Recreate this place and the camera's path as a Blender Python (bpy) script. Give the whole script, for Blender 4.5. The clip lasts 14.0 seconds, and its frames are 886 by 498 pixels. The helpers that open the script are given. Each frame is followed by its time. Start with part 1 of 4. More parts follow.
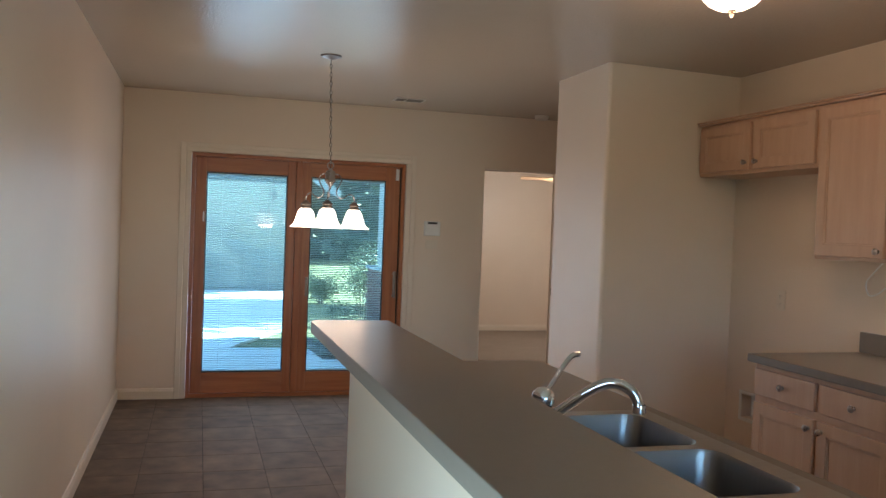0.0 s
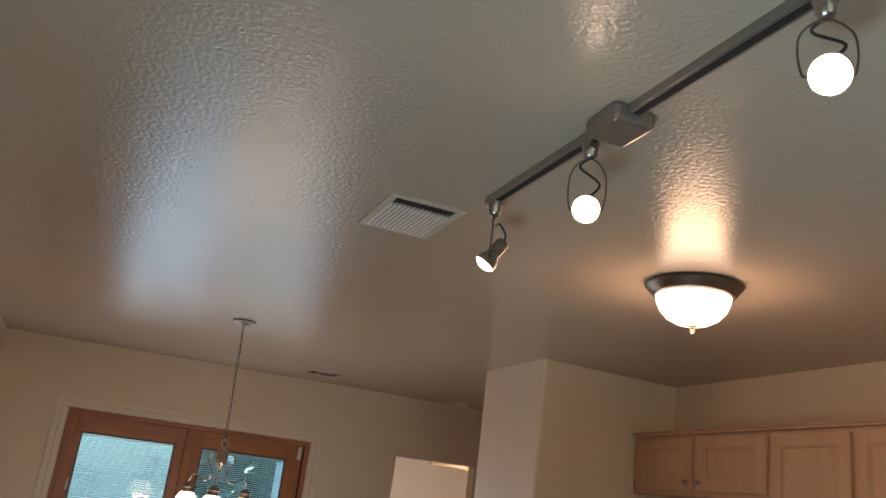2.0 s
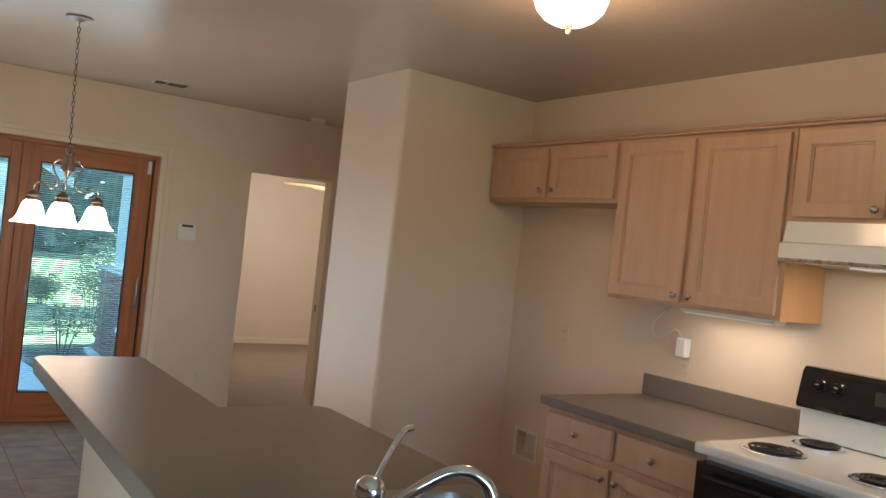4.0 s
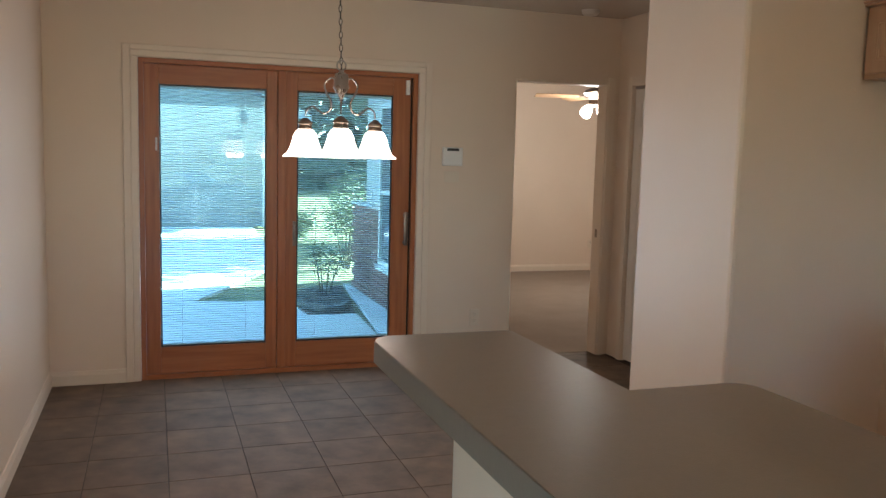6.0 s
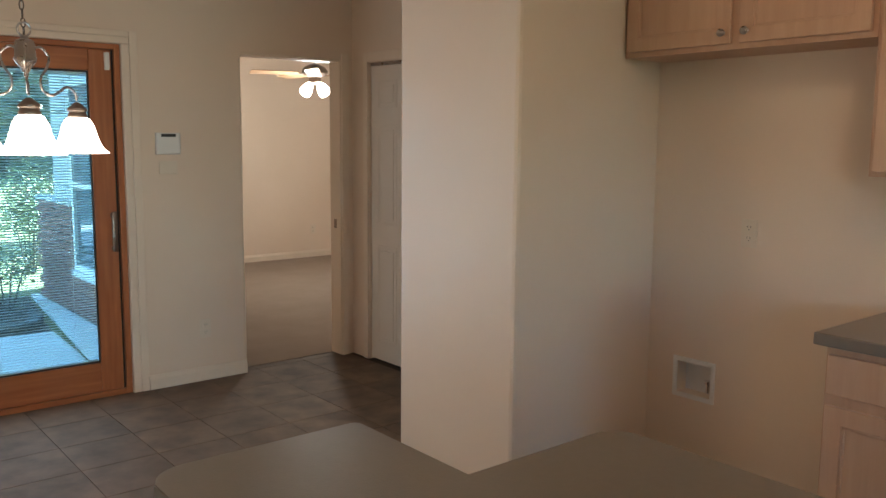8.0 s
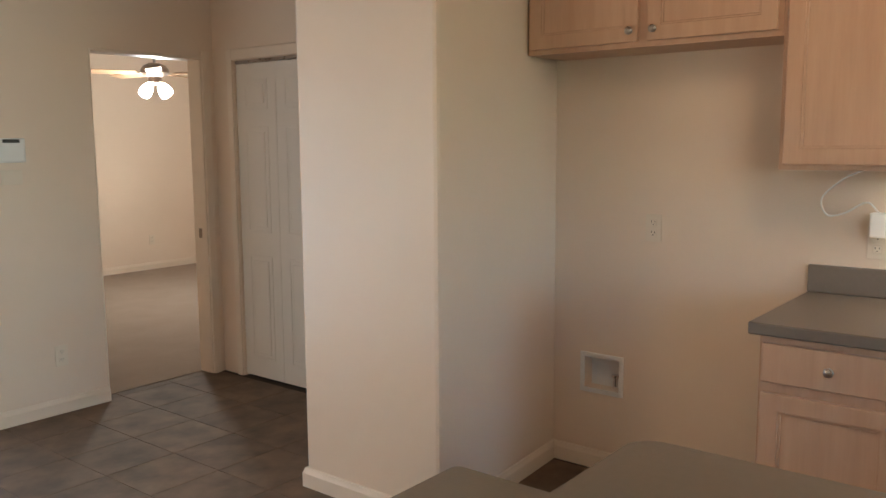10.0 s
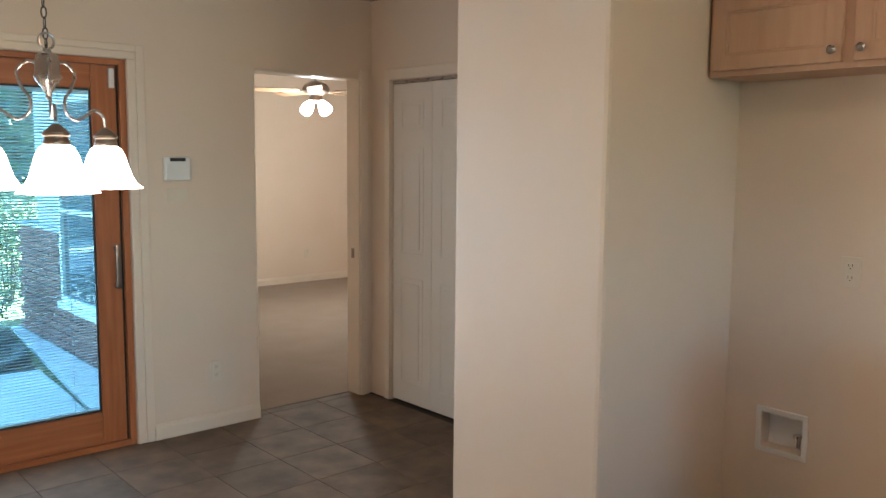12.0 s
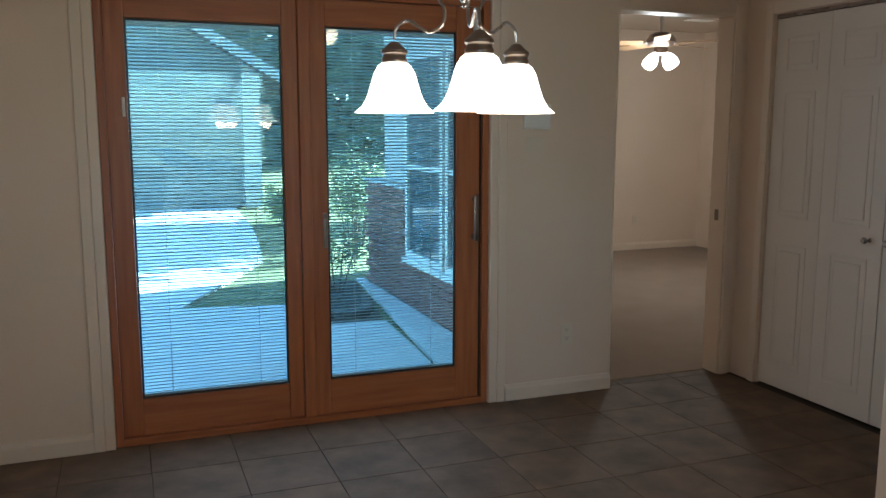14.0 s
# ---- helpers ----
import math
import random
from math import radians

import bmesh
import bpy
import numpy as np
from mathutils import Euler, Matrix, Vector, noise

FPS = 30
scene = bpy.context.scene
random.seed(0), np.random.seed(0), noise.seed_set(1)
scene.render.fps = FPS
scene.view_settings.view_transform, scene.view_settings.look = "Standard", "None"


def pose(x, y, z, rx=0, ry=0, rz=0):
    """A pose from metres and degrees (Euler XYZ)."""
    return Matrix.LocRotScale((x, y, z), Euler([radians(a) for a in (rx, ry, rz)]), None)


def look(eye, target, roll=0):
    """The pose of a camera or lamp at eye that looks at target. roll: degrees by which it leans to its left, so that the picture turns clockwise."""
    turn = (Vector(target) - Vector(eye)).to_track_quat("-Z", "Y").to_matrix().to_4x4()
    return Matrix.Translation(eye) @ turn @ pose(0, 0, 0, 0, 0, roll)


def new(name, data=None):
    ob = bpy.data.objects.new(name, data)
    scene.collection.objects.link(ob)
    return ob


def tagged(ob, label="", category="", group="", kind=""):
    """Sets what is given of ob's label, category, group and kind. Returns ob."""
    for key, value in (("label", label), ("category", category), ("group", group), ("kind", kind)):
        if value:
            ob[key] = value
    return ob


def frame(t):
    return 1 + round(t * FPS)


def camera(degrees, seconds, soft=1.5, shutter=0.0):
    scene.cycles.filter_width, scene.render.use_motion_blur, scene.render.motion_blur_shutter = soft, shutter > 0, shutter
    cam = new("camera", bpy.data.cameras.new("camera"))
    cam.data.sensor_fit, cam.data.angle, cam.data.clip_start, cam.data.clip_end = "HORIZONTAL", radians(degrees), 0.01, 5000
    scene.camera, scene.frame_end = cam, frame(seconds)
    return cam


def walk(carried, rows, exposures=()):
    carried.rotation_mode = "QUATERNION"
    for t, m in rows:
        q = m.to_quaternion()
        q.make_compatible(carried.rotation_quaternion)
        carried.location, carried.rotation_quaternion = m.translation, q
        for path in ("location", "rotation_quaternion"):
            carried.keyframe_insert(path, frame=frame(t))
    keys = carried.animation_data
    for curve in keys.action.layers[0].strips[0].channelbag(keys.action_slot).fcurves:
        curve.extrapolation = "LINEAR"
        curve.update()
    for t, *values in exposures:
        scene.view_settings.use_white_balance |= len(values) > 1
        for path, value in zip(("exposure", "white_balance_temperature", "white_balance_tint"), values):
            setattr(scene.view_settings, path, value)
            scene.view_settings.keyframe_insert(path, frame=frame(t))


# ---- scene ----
cam = camera(56.0, 14.0)
PATH = [
    (0, (0.591, -6.933, 1.436), (1.153, -5.014, 1.387), 2.2),
    (0.5, (0.422, -6.917, 1.467), (1.021, -5.009, 1.44), 1.7),
    (1, (0.49, -6.855, 1.563), (1.095, -4.954, 1.698), 2.9),
    (1.5, (0.595, -6.601, 1.588), (1.235, -4.751, 2.0), 5.5),
    (2, (0.651, -6.488, 1.59), (1.339, -4.708, 2.185), 7.1),
    (2.5, (0.66, -6.45, 1.619), (1.448, -4.707, 2.204), 7.5),
    (3, (0.68, -6.427, 1.572), (1.6, -4.7, 1.986), 7.1),
    (3.5, (0.65, -6.414, 1.51), (1.703, -4.725, 1.706), 6.7),
    (4, (0.631, -6.374, 1.483), (1.738, -4.708, 1.492), 6.1),
    (4.2, (0.626, -6.281, 1.454), (1.699, -4.594, 1.411), 6.2),
    (6.3, (0.595, -5.181, 1.423), (1.233, -3.298, 1.198), 1.3),
    (6.5, (0.584, -5.072, 1.421), (1.272, -3.207, 1.199), 1.5),
    (7, (0.645, -5.01, 1.431), (1.503, -3.218, 1.201), 0.7),
    (7.5, (0.659, -4.827, 1.426), (1.751, -3.168, 1.187), 0.5),
    (8, (0.678, -4.744, 1.465), (1.937, -3.211, 1.206), 0.5),
    (8.5, (0.609, -4.621, 1.501), (2.015, -3.227, 1.217), -0.1),
    (8.7, (0.528, -4.574, 1.453), (2.0, -3.246, 1.192), 0.0),
    (10.8, (0.567, -4.36, 1.484), (2.125, -3.132, 1.228), -0.4),
    (11, (0.626, -4.364, 1.508), (2.165, -3.114, 1.247), -0.3),
    (11.5, (0.615, -4.355, 1.534), (2.101, -3.039, 1.282), 0.1),
    (12, (0.671, -4.207, 1.508), (1.985, -2.716, 1.287), 0.5),
    (12.5, (0.84, -3.912, 1.414), (1.882, -2.217, 1.211), -0.2),
    (13, (0.805, -3.81, 1.392), (1.619, -1.997, 1.165), -0.1),
    (13.5, (0.744, -3.781, 1.32), (1.466, -1.931, 1.079), -0.2),
    (14, (0.605, -3.714, 1.379), (1.312, -1.865, 1.09), 0.1),
]
walk(cam, [(t, look(eye, target, roll)) for t, eye, target, roll in PATH],
     [(0.0, 2.86, 5800, 15), (1.0, 2.83, 6000, 16), (2.0, 2.62, 6300, 21), (3.5, 2.80, 6100, 15), (4.2, 3.22, 6000, 14), (6.5, 3.03, 5800, 14), (7.5, 2.85, 5800, 11), (8.0, 3.28, 5800, 11), (8.5, 3.38, 5800, 11),
      (11.0, 3.76, 5600, 9), (11.7, 3.76, 5600, 9), (12.3, 3.32, 5350, 7), (13.0, 2.42, 5300, 5), (13.5, 2.32, 5250, 8), (14.0, 2.62, 5350, 8)])

# ---- world, sun and lamps ----
world = bpy.data.worlds.new("world")
world.use_nodes = True
scene.world = world
sky = world.node_tree.nodes.new("ShaderNodeTexSky")
sky.sky_type, sky.sun_disc, sky.sun_elevation, sky.sun_rotation = "NISHITA", False, radians(38), radians(75)
world.node_tree.links.new(sky.outputs[0], world.node_tree.nodes["Background"].inputs[0])
world.node_tree.nodes["Background"].inputs[1].default_value = 0.15

WARM = (1.0, 0.60, 0.31)


def lamp(name, kind, energy, place, color=WARM, **more):
    data = bpy.data.lights.new(name, kind)
    data.energy, data.color = energy, color
    for key, value in more.items():
        if key == "size":
            data.size = value
        elif key == "size_y":
            data.shape, data.size_y = "RECTANGLE", value
        elif key == "radius":
            data.shadow_soft_size = value
        elif key == "angle":
            data.angle = value
        elif key == "spot":
            data.spot_size, data.spot_blend = value, 0.6
    ob = new(name, data)
    ob.matrix_world = place
    return ob


lamp("sun", "SUN", 5.0, look((9.0, 2.5, 7.3), (0, 0, 0)), (1.0, 0.95, 0.88), angle=radians(0.5))
lamp("dome_lamp", "POINT", 1.2, pose(2.48, -4.21, 2.25), radius=0.10)
lamp("bedroom_lamp", "POINT", 5.2, pose(4.92, 2.40, 1.76), (1.0, 0.96, 0.80), radius=0.12)
CHX, CHY = 1.345, -1.940
for bx, by in ((-0.036, -0.170), (-0.130, 0.117), (0.166, 0.054)):
    lamp("chandelier_lamp", "POINT", 0.30, pose(CHX + bx, CHY + by, 1.410), radius=0.04)
lamp("undercabinet_lamp", "AREA", 0.15, pose(3.62, -4.12, 1.328), (1.0, 0.80, 0.56), size=0.05, size_y=0.45)
lamp("hood_lamp", "AREA", 0.2, pose(3.5, -4.81, 1.575), (1.0, 0.76, 0.5), size=0.2, size_y=0.3)
for ty in (-5.12, -5.77):
    lamp("track_lamp", "SPOT", 0.2, look((1.465, ty + 0.0, 2.20), (0.95, ty - 1.2, 1.2)), radius=0.025, spot=radians(60))
lamp("track_lamp_end", "SPOT", 0.75, look((1.50, -4.59, 2.15), (1.1, -4.4, 0.9)), radius=0.025, spot=radians(60))
# daylight from a living room window assumed behind, out of view
lamp("window_daylight", "AREA", 0.5, pose(1.6, -9.42, 1.5, 90, 0, 0), (0.80, 0.93, 1.0), size=2.1, size_y=1.35)
# low fill lamp added in an unseen west opening to brighten the half wall
lamp("window_daylight_west", "AREA", 11, pose(-0.03, -6.6, 0.36, 90, 0, -90), (0.58, 0.92, 1.0), size=1.3, size_y=0.5)

lamp("patio_door_daylight", "AREA", 1.5, pose(1.39, 0.012, 1.05, -90, 0, 0), (0.78, 0.93, 1.0), size=1.5, size_y=1.6)


# ---- materials ----
def material(name, color, rough=0.6, metal=0.0, second=None, scale=6.0, grain=0.0, grain_scale=200.0, bump=0.0, bump_scale=150.0,
             random_value=0.0, stretch=(1, 1, 1), mix=0.5, rough_vary=0.0, coat=0.0, bump_dist=0.002):
    """Paint, stone, metal or wood: two tones by soft noise, fine grain, relief."""
    m = bpy.data.materials.new(name)
    m.use_nodes = True
    nt = m.node_tree
    n, l = nt.nodes, nt.links
    bsdf = n["Principled BSDF"]
    bsdf.inputs["Roughness"].default_value = rough
    bsdf.inputs["Metallic"].default_value = metal
    bsdf.inputs["Coat Weight"].default_value = coat
    bsdf.inputs["Coat Roughness"].default_value = 0.25
    tc = n.new("ShaderNodeTexCoord")
    mp = n.new("ShaderNodeMapping")
    mp.inputs["Scale"].default_value = stretch
    info = n.new("ShaderNodeObjectInfo")
    l.new(tc.outputs["Object"], mp.inputs["Vector"])
    if random_value:
        add = n.new("ShaderNodeVectorMath")
        sc = n.new("ShaderNodeVectorMath")
        sc.operation = "SCALE"
        sc.inputs[0].default_value = (17, 31, 13)
        l.new(info.outputs["Random"], sc.inputs["Scale"])
        l.new(mp.outputs[0], add.inputs[0])
        l.new(sc.outputs[0], add.inputs[1])
        vec = add.outputs[0]
    else:
        vec = mp.outputs[0]
    big = n.new("ShaderNodeTexNoise")
    big.inputs["Scale"].default_value, big.inputs["Detail"].default_value = scale, 6
    l.new(vec, big.inputs["Vector"])
    ramp = n.new("ShaderNodeMapRange")
    ramp.inputs["From Min"].default_value, ramp.inputs["From Max"].default_value = 0.5 - mix / 2, 0.5 + mix / 2
    l.new(big.outputs["Fac"], ramp.inputs["Value"])
    two = n.new("ShaderNodeMix")
    two.data_type = "RGBA"
    sec = second or tuple(c * 0.93 for c in color)
    two.inputs["A"].default_value, two.inputs["B"].default_value = (*color, 1), (*sec, 1)
    l.new(ramp.outputs[0], two.inputs["Factor"])
    out = two.outputs["Result"]
    if grain or random_value:
        fine = n.new("ShaderNodeTexNoise")
        fine.inputs["Scale"].default_value, fine.inputs["Detail"].default_value = grain_scale, 3
        l.new(vec, fine.inputs["Vector"])
        hsv = n.new("ShaderNodeHueSaturation")
        value = n.new("ShaderNodeMath")
        value.operation = "MULTIPLY_ADD"
        value.inputs[1].default_value, value.inputs[2].default_value = grain * 2, 1 - grain
        l.new(fine.outputs["Fac"], value.inputs[0])
        v2 = n.new("ShaderNodeMath")
        v2.operation = "MULTIPLY_ADD"
        v2.inputs[1].default_value = random_value
        l.new(info.outputs["Random"], v2.inputs[0])
        l.new(value.outputs[0], v2.inputs[2])
        l.new(v2.outputs[0], hsv.inputs["Value"])
        l.new(out, hsv.inputs["Color"])
        out = hsv.outputs[0]
    l.new(out, bsdf.inputs["Base Color"])
    if rough_vary:
        rv = n.new("ShaderNodeMath")
        rv.operation = "MULTIPLY_ADD"
        rv.inputs[1].default_value, rv.inputs[2].default_value = rough_vary, rough - rough_vary / 2
        l.new(big.outputs["Fac"], rv.inputs[0])
        l.new(rv.outputs[0], bsdf.inputs["Roughness"])
    if bump:
        bn = n.new("ShaderNodeTexNoise")
        bn.inputs["Scale"].default_value, bn.inputs["Detail"].default_value = bump_scale, 2
        l.new(vec, bn.inputs["Vector"])
        b = n.new("ShaderNodeBump")
        b.inputs["Strength"].default_value, b.inputs["Distance"].default_value = bump, bump_dist
        l.new(bn.outputs["Fac"], b.inputs["Height"])
        l.new(b.outputs[0], bsdf.inputs["Normal"])
    return m


def glowing(name, color, strength):
    m = bpy.data.materials.new(name)
    m.use_nodes = True
    b = m.node_tree.nodes["Principled BSDF"]
    b.inputs["Base Color"].default_value = (0.9, 0.88, 0.84, 1)
    b.inputs["Roughness"].default_value = 0.25
    b.inputs["Emission Color"].default_value, b.inputs["Emission Strength"].default_value = (*color, 1), strength
    return m


def pane_glass(name, tint):
    m = bpy.data.materials.new(name)
    m.use_nodes = True
    nt = m.node_tree
    n, l = nt.nodes, nt.links
    out = n["Material Output"]
    n.remove(n["Principled BSDF"])
    clear, gloss, mixer, fres = (n.new(k) for k in ("ShaderNodeBsdfTransparent", "ShaderNodeBsdfGlossy", "ShaderNodeMixShader", "ShaderNodeFresnel"))
    clear.inputs["Color"].default_value = (*tint, 1)
    gloss.inputs["Roughness"].default_value = 0.01
    fres.inputs["IOR"].default_value = 1.5
    l.new(fres.outputs[0], mixer.inputs[0])
    l.new(clear.outputs[0], mixer.inputs[1])
    l.new(gloss.outputs[0], mixer.inputs[2])
    l.new(mixer.outputs[0], out.inputs["Surface"])
    return m


WALL = material("wall_paint", (0.74, 0.61, 0.49), 0.42, second=(0.69, 0.56, 0.44), scale=1.2, grain=0.015, bump=0.45, bump_scale=130, bump_dist=0.0012)
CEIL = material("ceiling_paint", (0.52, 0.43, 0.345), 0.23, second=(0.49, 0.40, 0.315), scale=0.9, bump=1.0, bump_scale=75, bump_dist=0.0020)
TRIM = material("trim_paint", (0.75, 0.635, 0.515), 0.35, scale=3, grain=0.02)
DOORW = material("door_paint", (0.74, 0.68, 0.60), 0.4, scale=2, grain=0.02, bump=0.1, bump_scale=60)
FIR = material("stained_fir", (0.44, 0.160, 0.055), 0.38, second=(0.30, 0.094, 0.030), scale=3.0, stretch=(14, 14, 0.9), grain=0.08, grain_scale=9, mix=0.5, bump=0.08, bump_scale=30)
FIRH = material("stained_fir_rail", (0.44, 0.160, 0.055), 0.38, second=(0.30, 0.094, 0.030), scale=3.0, stretch=(0.9, 14, 14), grain=0.08, grain_scale=9, mix=0.5, bump=0.08, bump_scale=30)
OAK = material("pickled_oak", (0.56, 0.36, 0.24), 0.42, second=(0.48, 0.295, 0.19), scale=2.5, stretch=(9, 9, 0.8), grain=0.06, grain_scale=14, mix=0.6, bump=0.06, bump_scale=25, random_value=0.04)
OAKE = material("cabinet_side_veneer", (0.66, 0.36, 0.17), 0.45, second=(0.60, 0.31, 0.14), scale=2.5, stretch=(9, 9, 0.8), grain=0.05, grain_scale=14, mix=0.6)
LAM = material("grey_laminate", (0.19, 0.155, 0.125), 0.33, second=(0.165, 0.138, 0.112), scale=60, grain=0.06, grain_scale=420, mix=0.7, bump=0.1, bump_scale=300)
TILE = material("slate_look_tile", (0.150, 0.092, 0.056), 0.72, second=(0.073, 0.055, 0.039), scale=7.0, grain=0.12, grain_scale=45, mix=0.5, random_value=0.24, rough_vary=0.3, bump=0.35, bump_scale=28, bump_dist=0.002)
GROUT = material("grout", (0.045, 0.034, 0.026), 0.9, scale=20, grain=0.1)
CARPET = material("carpet", (0.30, 0.235, 0.185), 0.95, second=(0.26, 0.20, 0.155), scale=4, grain=0.18, grain_scale=260, bump=0.8, bump_scale=260, bump_dist=0.004)
NICKEL = material("brushed_nickel", (0.44, 0.40, 0.37), 0.28, 1.0, scale=30, rough_vary=0.1)
BRONZE = material("pewter_finish", (0.27, 0.215, 0.175), 0.35, 1.0, scale=30, rough_vary=0.1)
DARKM = material("dark_pewter", (0.10, 0.085, 0.075), 0.4, 1.0, scale=30)
CHROME = material("chrome", (0.75, 0.76, 0.80), 0.07, 1.0, scale=30)
STEEL = material("stainless_steel", (0.36, 0.36, 0.37), 0.32, 1.0, scale=8, stretch=(1, 12, 1), rough_vary=0.12, grain=0.03)
ENAMEL = material("white_enamel", (0.80, 0.79, 0.76), 0.18, scale=3)
BLACKE = material("black_glass_enamel", (0.012, 0.012, 0.014), 0.12, scale=3)
COILM = material("burner_coil", (0.035, 0.032, 0.032), 0.5, 0.6, scale=20, grain=0.1)
VENTM = material("vent_paint", (0.60, 0.52, 0.43), 0.45, scale=4)
PLATE = material("cream_plate", (0.72, 0.62, 0.50), 0.4, scale=4)
PLASTIC = material("white_plastic", (0.78, 0.76, 0.72), 0.4, scale=4)
DARKP = material("dark_plastic", (0.03, 0.032, 0.03), 0.35, scale=6)
# near-black for gaps, grooves, duct openings and toe recesses: their shade as colour
SLOT = material("recess_shade", (0.02, 0.018, 0.016), 0.9, scale=6)
TRACKM = material("track_grey", (0.30, 0.26, 0.23), 0.35, 0.6, scale=10)
SLATM = material("blind_slat", (0.86, 0.87, 0.88), 0.45, scale=10)
st = SLATM.node_tree
thin, both = st.nodes.new("ShaderNodeBsdfTranslucent"), st.nodes.new("ShaderNodeMixShader")
thin.inputs["Color"].default_value = (0.86, 0.87, 0.88, 1)
both.inputs[0].default_value = 0.6
st.links.new(st.nodes["Principled BSDF"].outputs[0], both.inputs[1])
st.links.new(thin.outputs[0], both.inputs[2])
st.links.new(both.outputs[0], st.nodes["Material Output"].inputs["Surface"])
# cyan tint puts the cool cast of the daylight into the glass
PANE = pane_glass("cyan_tinted_pane", (0.87, 0.995, 1.0))
WINGLASS = material("dark_window_glass", (0.05, 0.08, 0.10), 0.05, scale=2)
BRICKM = material("brown_red_brick", (0.23, 0.11, 0.085), 0.85, second=(0.15, 0.075, 0.065), scale=14, grain=0.15, grain_scale=120, random_value=0.3, bump=0.5, bump_scale=80, bump_dist=0.003)
MORTAR = material("mortar", (0.42, 0.40, 0.37), 0.95, scale=30, grain=0.1)
SIDING = material("painted_siding", (0.50, 0.51, 0.50), 0.6, scale=2, grain=0.04)
GARAGE = material("garage_siding", (0.25, 0.27, 0.26), 0.65, second=(0.22, 0.24, 0.23), scale=0.8, grain=0.04)
SHINGLE = material("roof_shingle", (0.05, 0.047, 0.045), 0.9, second=(0.03, 0.028, 0.026), scale=9, grain=0.2)
CONCRETE = material("concrete", (0.74, 0.72, 0.69), 0.85, second=(0.64, 0.62, 0.59), scale=1.6, grain=0.08, grain_scale=90, bump=0.3, bump_scale=120)
GRASSM = material("lawn", (0.13, 0.15, 0.05), 0.9, second=(0.30, 0.26, 0.13), scale=3.5, grain=0.3, grain_scale=60, bump=0.8, bump_scale=60, bump_dist=0.02)
EDGE = material("weathered_stone", (0.19, 0.18, 0.165), 0.9, second=(0.12, 0.11, 0.10), scale=14, grain=0.15)
SOIL = material("mulch", (0.06, 0.045, 0.035), 0.95, second=(0.10, 0.08, 0.06), scale=20, grain=0.3)
# darker, cooler leaf copy: the background's shade put into the colour
WOODLEAF = material("shaded_leaf", (0.055, 0.085, 0.055), 0.6, second=(0.085, 0.115, 0.07), scale=1.2, random_value=0.15)
# leaf colour lightened to stand for sunlit foliage
LEAFM = material("leaf", (0.13, 0.17, 0.07), 0.5, second=(0.22, 0.25, 0.11), scale=3, random_value=0.2)
BARK = material("bark", (0.13, 0.10, 0.08), 0.9, second=(0.08, 0.06, 0.05), scale=20, grain=0.2, bump=0.6, bump_scale=50)
SHADEG = glowing("lit_frosted_glass", (1.0, 0.84, 0.62), 0.75)
DOMEG = glowing("lit_dome_glass", (1.0, 0.80, 0.55), 0.55)
BULBG = glowing("lit_bulb", (1.0, 0.72, 0.44), 6.0)
FANG = glowing("lit_fan_glass", (1.0, 0.88, 0.72), 1.4)
TUBEG = glowing("lit_tube_cover", (1.0, 0.86, 0.66), 0.03)


# ---- shapes ----
def mesh_of(name, bm, mat):
    me = bpy.data.meshes.new(name)
    bm.normal_update()
    bm.to_mesh(me)
    bm.free()
    if mat:
        me.materials.append(mat)
    return me


def part(name, bm, mat, parent=None, label="", smooth=False):
    """Links a bmesh as one mesh object; coordinates are the world's."""
    me = mesh_of(name, bm, mat)
    if smooth:
        me.shade_smooth()
        me.set_sharp_from_angle(angle=radians(40))
    ob = new(name, me)
    ob.parent = parent
    if label:
        ob["label"] = label
    return ob


def thing(name, label, category, group=""):
    return tagged(new(name), label, category, group)


def structure(ob, label=""):
    return tagged(ob, label, kind="structure")


def cuboid(bm, x0, y0, z0, x1, y1, z1, bevel=0.0):
    made = bmesh.ops.create_cube(bm, size=1)["verts"]
    for v in made:
        v.co = Vector(((x0 + x1) / 2 + v.co.x * (x1 - x0), (y0 + y1) / 2 + v.co.y * (y1 - y0), (z0 + z1) / 2 + v.co.z * (z1 - z0)))
    if bevel:
        edges = list({e for v in made for e in v.link_edges})
        bmesh.ops.bevel(bm, geom=edges, offset=bevel, segments=2, profile=0.5, affect="EDGES")
    return bm


def cub(x0, y0, z0, x1, y1, z1, bevel=0.0):
    return cuboid(bmesh.new(), x0, y0, z0, x1, y1, z1, bevel)


